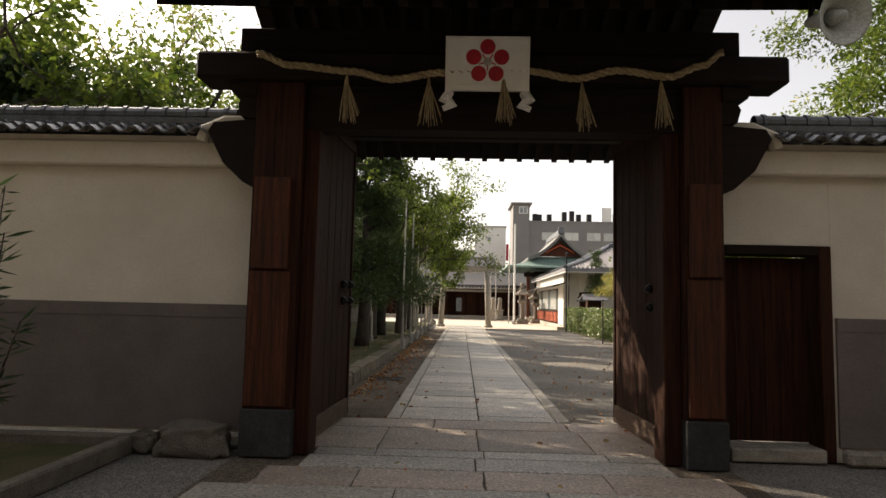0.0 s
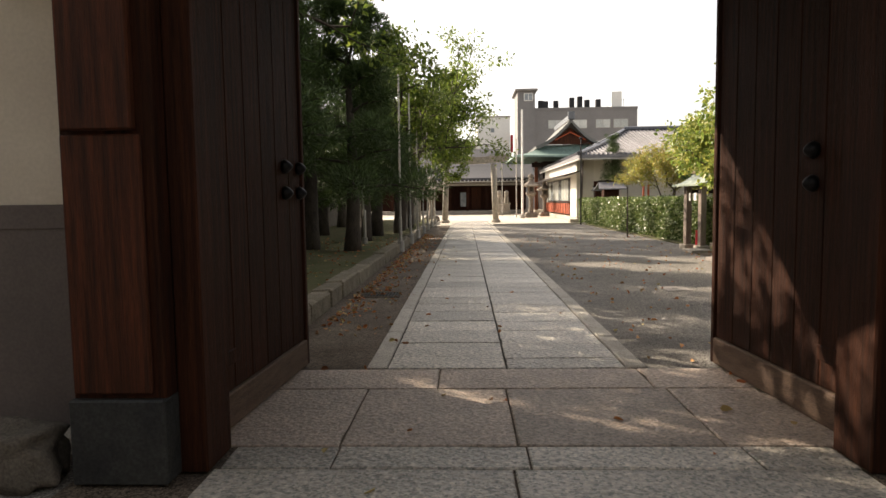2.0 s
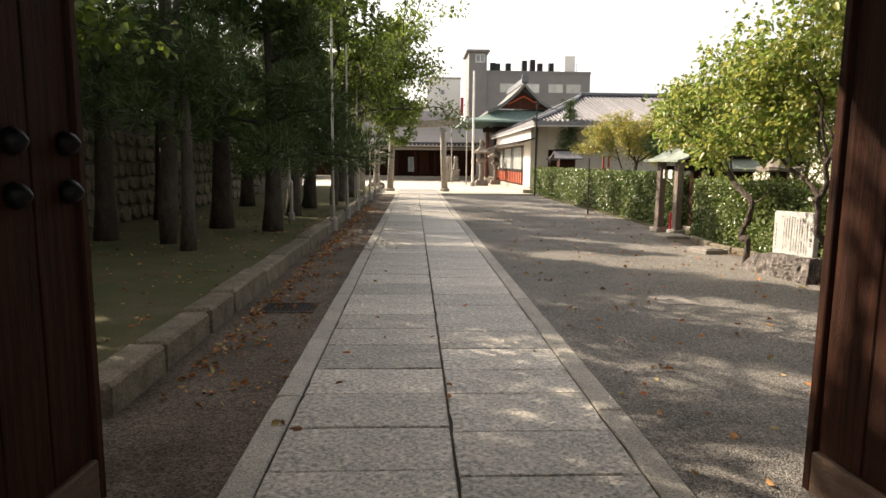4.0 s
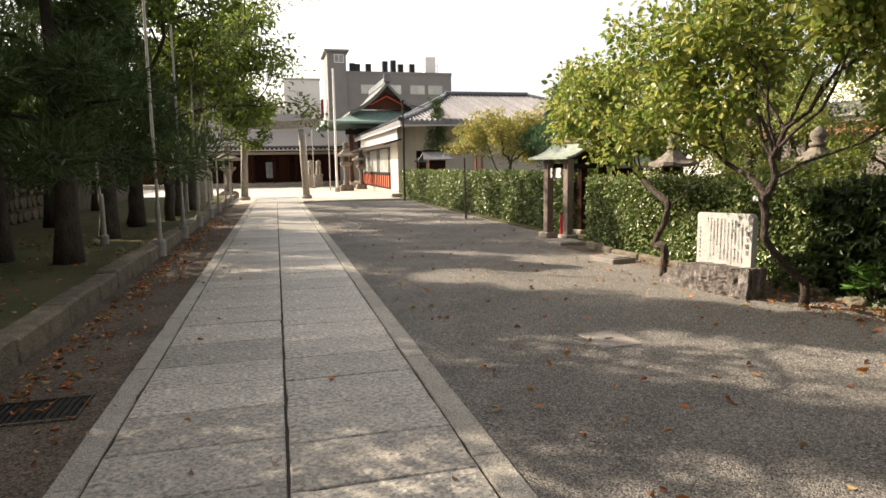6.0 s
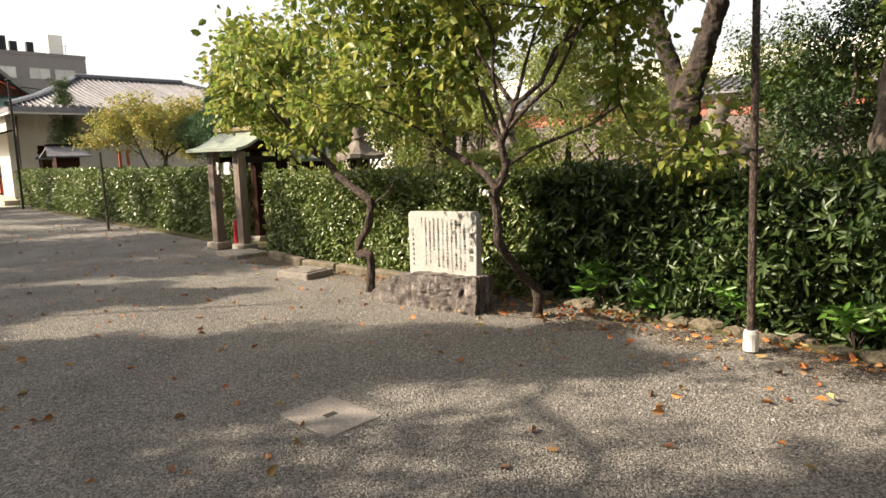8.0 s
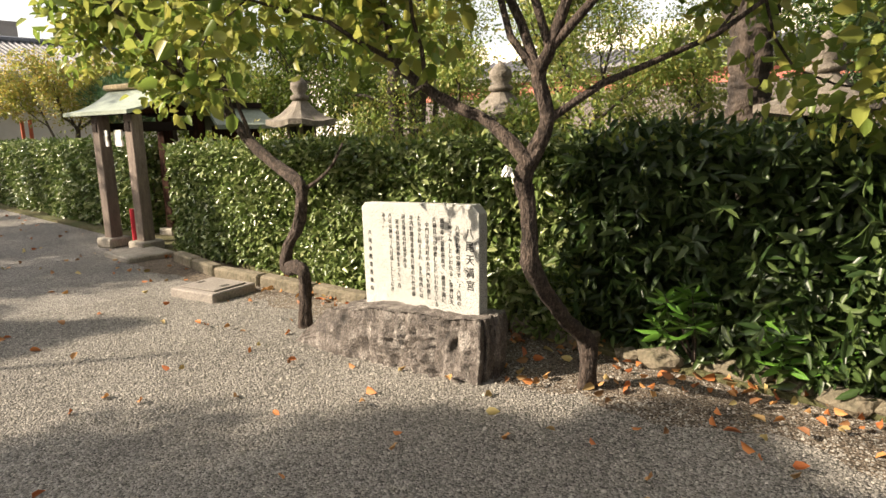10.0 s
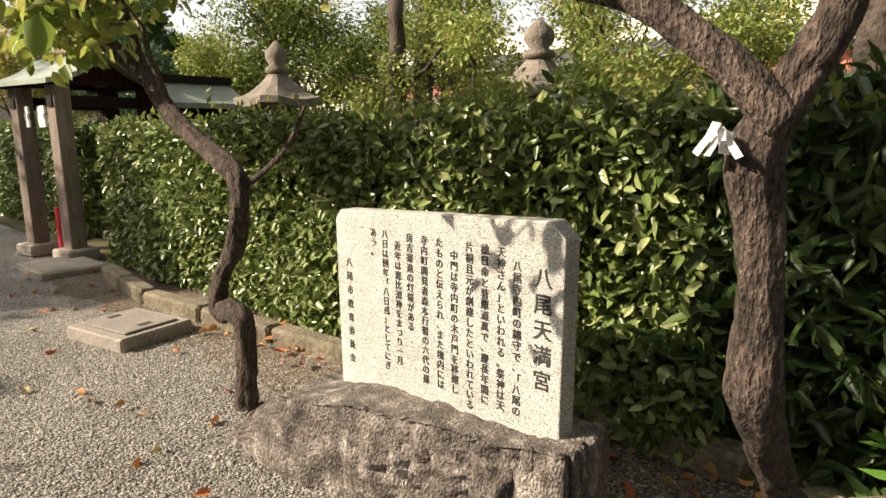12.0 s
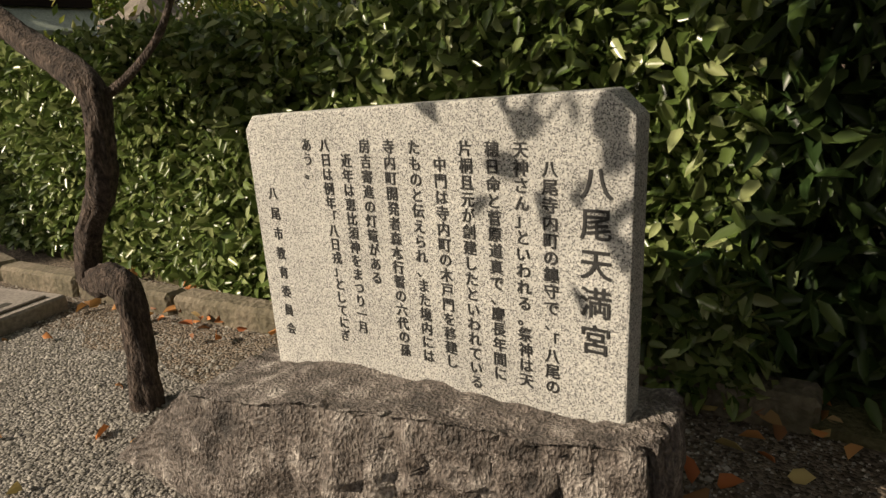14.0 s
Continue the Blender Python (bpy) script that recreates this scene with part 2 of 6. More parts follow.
L_HEDGE = leafmat("hedge leaf", [(0.06, 0.1, 0.025), (0.11, 0.16, 0.042), (0.19, 0.25, 0.08), (0.38, 0.42, 0.19)], rough=0.26, translucent=0.22)
L_DARK = leafmat("dark shrub leaf", [(0.02, 0.045, 0.014), (0.035, 0.07, 0.02), (0.055, 0.095, 0.028)], spec=0.4, rough=0.45, translucent=0.2)
L_BROAD = leafmat("broad hedge leaf", [(0.024, 0.05, 0.015), (0.04, 0.075, 0.021), (0.065, 0.105, 0.03), (0.11, 0.155, 0.05)], spec=0.45, rough=0.36, translucent=0.25)
L_PLUM = leafmat("plum leaf", [(0.13, 0.2, 0.04), (0.2, 0.28, 0.055), (0.3, 0.34, 0.08), (0.42, 0.4, 0.1), (0.16, 0.23, 0.05)], translucent=0.5, rough=0.35)
L_GREEN = leafmat("broad green leaf", [(0.05, 0.09, 0.014), (0.09, 0.14, 0.02), (0.15, 0.19, 0.03), (0.07, 0.11, 0.016)], translucent=0.5)
# About 1.5 times L_GREEN: backlight through the boughs is put into these colours.
L_BACKLIT = leafmat("backlit green leaf", [(0.08, 0.13, 0.025), (0.14, 0.2, 0.035), (0.21, 0.26, 0.05), (0.1, 0.15, 0.025)], translucent=0.55)
# A brighter copy of L_GREEN: sunlight on the garden foliage is in the colours.
L_GARDEN = leafmat("sun-brightened garden leaf", [(0.12, 0.19, 0.04), (0.19, 0.26, 0.055), (0.27, 0.31, 0.07), (0.32, 0.28, 0.08)], translucent=0.4)
L_PINE = leafmat("pine needle", [(0.028, 0.055, 0.011), (0.045, 0.08, 0.016), (0.065, 0.105, 0.024)], rough=0.6, translucent=0.25)
# Lighter needles than L_PINE, with the sunlight already in their colour.
L_PINEL = leafmat("sun-lightened pine needle", [(0.03, 0.08, 0.03), (0.05, 0.12, 0.045), (0.08, 0.15, 0.06)], rough=0.6, translucent=0.2)
L_YELLOW = leafmat("autumn leaf", [(0.2, 0.24, 0.05), (0.3, 0.32, 0.07), (0.4, 0.36, 0.09), (0.4, 0.27, 0.07), (0.18, 0.24, 0.06)], translucent=0.45)
L_SHRUB = leafmat("bright shrub leaf", [(0.08, 0.2, 0.03), (0.12, 0.27, 0.04), (0.16, 0.3, 0.06)], rough=0.35, translucent=0.3)
L_FALLEN = leafmat("fallen leaf", [(0.36, 0.10, 0.03), (0.5, 0.18, 0.05), (0.5, 0.27, 0.1), (0.2, 0.08, 0.035), (0.5, 0.4, 0.16)], rough=0.7, translucent=0.1)


# ---- mesh helpers ----
def bx(bm, x0, x1, y0, y1, z0, z1, bev=0.0):
    vs = [bm.verts.new((x, y, z)) for x in (x0, x1) for y in (y0, y1) for z in (z0, z1)]
    fs = [bm.faces.new([vs[i] for i in q]) for q in ((0, 1, 3, 2), (4, 6, 7, 5), (0, 4, 5, 1), (2, 3, 7, 6), (0, 2, 6, 4), (1, 5, 7, 3))]
    if bev:
        es = {e for f in fs for e in f.edges}
        bmesh.ops.bevel(bm, geom=list(es), offset=bev, segments=1, affect="EDGES", profile=0.5)
    return vs


def tube(bm, pts, radii, n=8, cap=True):
    pts = [Vector(p) for p in pts]
    rings = []
    u = None
    for i, p in enumerate(pts):
        d = (pts[min(i + 1, len(pts) - 1)] - pts[max(i - 1, 0)]).normalized()
        if u is None:
            u = d.orthogonal().normalized()
        u = (u - d * u.dot(d)).normalized()
        w = d.cross(u)
        r = radii[i] if hasattr(radii, "__len__") else radii
        rings.append([bm.verts.new(p + (u * math.cos(2 * math.pi * k / n) + w * math.sin(2 * math.pi * k / n)) * r) for k in range(n)])
    for a, b in zip(rings, rings[1:]):
        for k in range(n):
            bm.faces.new((a[k], a[(k + 1) % n], b[(k + 1) % n], b[k]))
    if cap:
        bm.faces.new(rings[0][::-1])
        bm.faces.new(rings[-1])


def gnarled(bm, pts, radii, n=20, step=0.02, furrow=0.16, seed=0.0):
    """A crooked trunk along a smooth line, its bark broken into long plates and knots."""
    P = [Vector(p) for p in pts]
    P = [P[0] * 2 - P[1]] + P + [P[-1] * 2 - P[-2]]
    line, rad = [], []
    for i in range(1, len(P) - 2):
        a, b, c, d = P[i - 1:i + 3]
        m = max(2, int((c - b).length / step))
        for k in range(m):
            f = k / m
            line.append(0.5 * (2 * b + (c - a) * f + (2 * a - 5 * b + 4 * c - d) * f * f + (3 * b - a - 3 * c + d) * f ** 3))
            rad.append(radii[i - 1] + (radii[i] - radii[i - 1]) * f)
    line.append(P[-2]); rad.append(radii[-1])
    u = None
    rings = []
    run = 0.0
    for i, p in enumerate(line):
        d = (line[min(i + 1, len(line) - 1)] - line[max(i - 1, 0)]).normalized()
        run += (p - line[i - 1]).length if i else 0
        u = (u - d * u.dot(d)).normalized() if u else d.orthogonal().normalized()
        w = d.cross(u)
        ring = []
        for k in range(n):
            a = 2 * math.pi * k / n
            o = u * math.cos(a) + w * math.sin(a)
            q = Vector((o.x * 2.2 + seed, o.y * 2.2, run * 9))
            plate = 1 - min(1.0, abs(noise.noise(Vector((o.x * 3.4, o.y * 3.4 + seed, run * 5)))) * 3.5)
            r = rad[i] * (1 + 0.2 * noise.noise(q * 0.6) - furrow * plate + 0.1 * noise.noise(q * 2.6))
            ring.append(bm.verts.new(p + o * r))
        rings.append(ring)
    for a, b in zip(rings, rings[1:]):
        for k in range(n):
            bm.faces.new((a[k], a[(k + 1) % n], b[(k + 1) % n], b[k]))
    bm.faces.new(rings[0][::-1])
    bm.faces.new(rings[-1])


def lathe(bm, prof, n=16, at=(0, 0, 0), square=False):
    """Turns a profile of (radius, height) round the upright axis; square: with four sides."""
    rings = []
    k4 = 4 if square else n
    for r, z in prof:
        off = math.pi / 4 if square else 0
        s = math.sqrt(2) if square else 1
        rings.append([bm.verts.new((at[0] + r * s * math.cos(off + 2 * math.pi * k / k4), at[1] + r * s * math.sin(off + 2 * math.pi * k / k4), at[2] + z)) for k in range(k4)])
    for a, b in zip(rings, rings[1:]):
        for k in range(k4):
            bm.faces.new((a[k], a[(k + 1) % k4], b[(k + 1) % k4], b[k]))
    bm.faces.new(rings[0][::-1])
    bm.faces.new(rings[-1])


def mesh_of(name, bm, material, smooth=False):
    me = bpy.data.meshes.new(name)
    bmesh.ops.recalc_face_normals(bm, faces=bm.faces)
    bm.to_mesh(me)
    bm.free()
    me.materials.append(material)
    if smooth:
        me.shade_smooth()
    return me


def part(name, bm, material, parent=None, label="", loc=(0, 0, 0), smooth=False, kind=""):
    ob = new(name, mesh_of(name, bm, material, smooth))
    ob.location = loc
    ob.parent = parent
    return tagged(ob, label, "", "", kind)


def boxpart(name, dims, material, parent=None, label="", bev=0.0, kind=""):
    bm = bmesh.new()
    bx(bm, *dims, bev)
    return part(name, bm, material, parent, label, kind=kind)


def thing(name, label, category, loc=(0, 0, 0), group="", rz=0.0):
    ob = new(name)
    ob.location = loc
    ob.rotation_euler = (0, 0, radians(rz))
    return tagged(ob, label, category, group)


def leaf_mesh(name, pos, direction, size, width, material, rng, fold=0.25, facing=None):
    """One mesh of many folded leaves; direction: (N, 3) axes of the leaves."""
    N = len(pos)
    d = direction / np.linalg.norm(direction, axis=1, keepdims=True)
    s = rng.normal(size=(N, 3)) if facing is None else np.cross(facing, d)
    s -= d * (s * d).sum(1, keepdims=True)
    s /= np.linalg.norm(s, axis=1, keepdims=True)
    up = np.cross(d, s)
    L = size * rng.uniform(0.7, 1.25, (N, 1))
    W = L * width
    lift = up * W * fold
    if material in (L_PLUM, L_HEDGE, L_BROAD, L_SHRUB, L_FALLEN):
        v = np.stack([pos, pos + d * L * 0.26 + s * W * 0.44 + lift, pos + d * L * 0.66 + s * W * 0.38 + lift * 0.8, pos + d * L - up * L * 0.06,
                      pos + d * L * 0.66 - s * W * 0.38 + lift * 0.8, pos + d * L * 0.26 - s * W * 0.44 + lift], 1).reshape(-1, 3)
        tris, corners = ((0, 1, 3), (1, 2, 3), (0, 3, 5), (5, 3, 4)), 6
    else:
        v = np.stack([pos, pos + d * L * 0.45 + s * W * 0.5 + lift, pos + d * L, pos + d * L * 0.45 - s * W * 0.5 + lift], 1).reshape(-1, 3)
        tris, corners = ((0, 1, 2), (0, 2, 3)), 4
    i = np.arange(N)[:, None] * corners
    f = np.concatenate([i + np.array([q]) for q in tris], 1).reshape(-1, 3)
    me = bpy.data.meshes.new(name)
    me.vertices.add(len(v))
    me.vertices.foreach_set("co", v.astype(np.float32).ravel())
    me.loops.add(f.size)
    me.loops.foreach_set("vertex_index", f.astype(np.int32).ravel())
    me.polygons.add(len(f))
    me.polygons.foreach_set("loop_start", np.arange(0, f.size, 3, dtype=np.int32))
    me.update(calc_edges=True)
    me.materials.append(material)
    return me


def clump_leaves(name, clumps, per, size, width, material, parent, seed, droop=-0.3, label=""):
    """Leaves scattered in clumps (x, y, z, radius)."""
    rng = np.random.default_rng(seed)
    P, D, F = [], [], []
    for cx, cy, cz, r in clumps:
        n = max(6, int(per * rng.uniform(0.6, 1.4)))
        u = rng.normal(size=(n, 3))
        u /= np.linalg.norm(u, axis=1, keepdims=True)
        rad = rng.uniform(0.15, 1, (n, 1)) ** 0.5
        p = u * rad * r * np.array([1, 1, 0.7])
        P.append(p + np.array([cx, cy, cz]))
        D.append(u + rng.normal(size=(n, 3)) * 0.7 + np.array([0, 0, droop]))
        F.append(u * 0.5 + rng.normal(size=(n, 3)) * 0.6 + np.array([0, 0, 0.5]))
    ob = new(name, leaf_mesh(name, np.concatenate(P), np.concatenate(D), size, width, material, rng, facing=np.concatenate(F)))
    ob.parent = parent
    return tagged(ob, label)


def grow(rng, bm, start, d, length, radius, depth, ends, bend=0.25, up=0.15, n=6):
    """A limb that forks into thinner ones; ends: where the crown's clumps hang."""
    p, d = Vector(start), Vector(d).normalized()
    pts, rad = [p.copy()], [radius]
    steps = 4
    for i in range(steps):
        d = (d + Vector(rng.normal(size=3)) * bend + Vector((0, 0, up))).normalized()
        p = p + d * length / steps
        pts.append(p.copy())
        rad.append(radius * (1 - 0.45 * (i + 1) / steps))
        if depth <= 1:
            ends.append(p.copy())
    tube(bm, pts, rad, n, cap=False)
    if depth > 0:
        for k in range(int(rng.integers(2, 4))):
            dd = (d + Vector(rng.normal(size=3)) * 0.7).normalized()
            grow(rng, bm, pts[-1 - (k % 2)], dd, length * rng.uniform(0.6, 0.8), rad[-1] * 0.75, depth - 1, ends, bend, up, max(4, n - 1))


def tree(name, loc, label, category, trunk, limbs, bark, leaf, seed, clump=0.35, per=40, size=0.09, width=0.5, depth=2, up=0.1, group="", droop=-0.3, bend=0.25, knobbly=False, arms=()):
    """trunk: (x, y, z, radius) from the base up; limbs: (index on the trunk, direction, length, radius)."""
    rng = np.random.default_rng(seed)
    t = thing(name, label, category, loc, group)
    bm = bmesh.new()
    if knobbly:
        gnarled(bm, [q[:3] for q in trunk], [q[3] for q in trunk], 28, 0.012, seed=seed)
    rough = []
    for (a, b) in zip(trunk, trunk[1:]) if not knobbly else ():
        for k in range(4):
            f = k / 4
            rough.append([a[j] + (b[j] - a[j]) * f for j in range(4)])
    rough.append(list(trunk[-1]))
    if not knobbly:
        tube(bm, [(q[0] + rng.normal() * q[3] * 0.12, q[1] + rng.normal() * q[3] * 0.12, q[2]) for q in rough], [q[3] * rng.uniform(0.9, 1.12) for q in rough], 12)
    part("trunk", bm, bark, t, smooth=True)
    ends = []
    bm = bmesh.new()
    for i, d, length, r in limbs:
        grow(rng, bm, trunk[i][:3], d, length, r, depth, ends, bend, up)
    part("branchwork", bm, bark, t, smooth=True)
    for arm, forks in arms:
        bm = bmesh.new()
        gnarled(bm, [q[:3] for q in arm], [q[3] for q in arm], 16, 0.02, seed=seed + 3)
        for i, d, length, r in forks:
            grow(rng, bm, arm[i][:3], d, length, r, 1, ends, bend, up)
        part("limb", bm, bark, t, smooth=True)
    clumps = [(e.x, e.y, e.z, clump * rng.uniform(0.6, 1.3)) for e in ends]
    clump_leaves("crown", clumps, per, size, width, leaf, t, seed + 1, droop)
    return t


def pine(name, loc, label, trunk_h, radius, seed, leaf, spread=1.8, lo=0.35, tiers=8, per=260, lean=(0, 0), size=0.13, group=""):
    """A pine: a trunk with tiers of nearly level boughs that carry pads of needles."""
    rng = np.random.default_rng(seed)
    t = thing(name, label, "pine tree", loc, group)
    bm = bmesh.new()
    pts = [(lean[0] * f * f + 0.05 * math.sin(5 * f), lean[1] * f * f, trunk_h * f) for f in [i / 10 for i in range(11)]]
    tube(bm, pts, [radius * (1.25 - 1.15 * i / 10) if i else radius * 1.45 for i in range(11)], 12)
    part("trunk", bm, M_BARKPINE, t, smooth=True)
    bm = bmesh.new()
    clumps = []
    for i in range(tiers):
        f = lo + (1 - lo) * i / (tiers - 1)
        c = Vector((lean[0] * f * f, lean[1] * f * f, trunk_h * f))
        R = spread * (1.05 - 0.8 * (f - lo) / (1 - lo)) * rng.uniform(0.8, 1.15)
        for k in range(5):
            a = 2 * math.pi * (k / 5 + rng.uniform(-0.1, 0.1)) + i
            if tiers == 8 and rng.random() < 0.42:
                continue
            e = c + Vector((math.cos(a) * R, math.sin(a) * R, rng.uniform(-0.1, 0.35)))
            m = (c + e) / 2 + Vector((0, 0, 0.12))
            tube(bm, [c, m, e], [radius * 0.3, radius * 0.2, radius * 0.08], 5, cap=False)
            for g in (0.45, 0.7, 0.95):
                q = c.lerp(e, g) + Vector(rng.normal(size=3)) * 0.12 + Vector((0, 0, 0.1))
                clumps.append((q.x, q.y, q.z, R * 0.2 + 0.12))
    part("branchwork", bm, M_BARKPINE, t, smooth=True)
    clump_leaves("crown", clumps, per, size, 0.12, leaf, t, seed + 5, droop=0.5)
    return t


def hedge_run(name, label, x0, x1, y0, y1, z0, z1, material, seed, density, size, group="", wob=0.06, width=0.45):
    """A clipped hedge: stems inside and a skin of many leaves on all sides."""
    rng = np.random.default_rng(seed)
    t = thing(name, label, "hedge", ((x0 + x1) / 2, (y0 + y1) / 2, z0), group)
    lx, ly, lz = (x1 - x0), (y1 - y0), (z1 - z0)
    bm = bmesh.new()
    for i in range(max(3, int(ly / 0.35))):
        y = -ly / 2 + 0.15 + (ly - 0.3) * (i + 0.5) / max(3, int(ly / 0.35))
        x = rng.uniform(-0.12, 0.12) * lx
        tube(bm, [(x, y, 0), (x + rng.uniform(-.06, .06), y + rng.uniform(-.08, .08), lz * 0.5), (x + rng.uniform(-.15, .15) * lx, y + rng.uniform(-.15, .15), lz * 0.92)], [0.022, 0.016, 0.008], 5)
        for k in range(5):
            z = lz * rng.uniform(0.15, 0.85)
            tube(bm, [(x, y, z), (x + rng.uniform(-.42, .42) * lx, y + rng.uniform(-.25, .25), z + 0.15)], [0.009, 0.004], 4, cap=False)
    part("stemwork", bm, M_BARK, t)
    areas = [ly * lz * 1.3, ly * lz, ly * lx * 1.3, lx * lz, lx * lz]
    tot = int(sum(areas) * density)
    side = rng.choice(5, size=tot, p=np.array(areas) / sum(areas))
    u = rng.uniform(-1, 1, (tot, 2))
    depth = rng.uniform(0, 1, tot) ** 1.6 * 0.28
    P = np.zeros((tot, 3))
    Nn = np.zeros((tot, 3))
    for s, (ax, sg) in enumerate(((0, -1), (0, 1), (2, 1), (1, -1), (1, 1))):
        k = side == s
        o = [a for a in (0, 1, 2) if a != ax]
        half = (lx / 2, ly / 2, lz / 2)
        P[k, o[0]] = u[k, 0] * half[o[0]]
        P[k, o[1]] = u[k, 1] * half[o[1]]
        P[k, ax] = sg * (half[ax] - depth[k])
        Nn[k, ax] = sg
    P[:, 2] += lz / 2
    w = np.sin(P[:, 1] * 2.3 + P[:, 2] * 3.1 + seed) + np.sin(P[:, 1] * 5.7 - P[:, 2] * 4.2 + P[:, 0] * 3) * 0.6
    P += Nn * (w * wob)[:, None] * 0.6 + rng.normal(size=P.shape) * 0.025
    P[:, 2] = np.maximum(P[:, 2], 0.05)
    inner = int(tot * 0.25)
    Q = np.stack([rng.uniform(-.36, .36, inner) * lx, rng.uniform(-.48, .48, inner) * ly, rng.uniform(0.12, 0.9, inner) * lz], 1)
    P = np.concatenate([P, Q])
    face = np.concatenate([Nn, rng.normal(size=(inner, 3))])
    D = face * 0.35 + rng.normal(size=P.shape) * 0.6 + np.array([0, 0, -0.25])
    F = face + rng.normal(size=P.shape) * 0.55 + np.array([0, 0, 0.25])
    ob = new("foliage", leaf_mesh("foliage", P, D, size, width, material, rng, facing=F))
    ob.parent = t
    return t


# ---- ground ----
bm = bmesh.new()
bmesh.ops.create_grid(bm, x_segments=1, y_segments=1, size=900)
g = part("ground", bm, M_GRAVEL, kind="structure", label="fine grey brown gravel ground strewn with fallen leaves")
g.location = (0, 0, -0.02)
boxpart("pavement", (-2.35, 2.65, 2.25, 7.32, -0.3, -0.014), M_DIRT, kind="structure", label="worn granite slab threshold paving in the gateway")
bpy.data.objects["pavement"].name = "pavement_gate"
boxpart("pavement", (-1.07, 1.45, 7.32, 46, -0.3, -0.014), M_JOINT, kind="structure", label="straight granite slab path with stone edging")
boxpart("plaza", (-9, 16, 39.6, 95, -0.3, -0.006), M_PLAZA, kind="structure", label="pale concrete forecourt before the shrine halls", bev=0.004)
bpy.data.objects["plaza"].name = "road"
boxpart("ground", (-14, -2.3, 8.5, 46, -0.3, 0.2), M_SOIL, kind="structure", label="raised bed of mossy shaded soil")
boxpart("ground", (6.75, 22, 4, 45, -0.3, 0.02), M_SOIL, kind="structure", label="dark garden soil under the hedge")


def dirt_strip(name, y0, y1, xa, xb, wob, label):
    """A strip of dirt with a ragged border over the gravel."""
    bm = bmesh.new()
    n = int((y1 - y0) / 0.12)
    prev = None
    for i in range(n + 1):
        y = y0 + (y1 - y0) * i / n
        a = xa(y) + wob * noise.noise(Vector((y * 1.7, 1, 0))) + wob * 0.5 * noise.noise(Vector((y * 6, 2, 0)))
        row = [bm.verts.new((a + (xb - a) * k / 4, y, -0.019 + 0.003 * (k > 0) * (1 + noise.noise(Vector((y * 3, k * 2.0, 5)))))) for k in range(5)]
        if prev:
            for k in range(4):
                bm.faces.new((prev[k], prev[k + 1], row[k + 1], row[k]))
        prev = row
    part(name, bm, M_DIRT, None, label, kind="structure")


dirt_strip("ground", 7.36, 39.5, lambda y: -2.15, -1.08, 0.0, "brown dirt gutter strewn with fallen leaves")
dirt_strip("ground", 5.9, 19.2, lambda y: 6.05 if y > 12 else 6.25, 6.95, 0.3, "brown dirt at the garden edge")

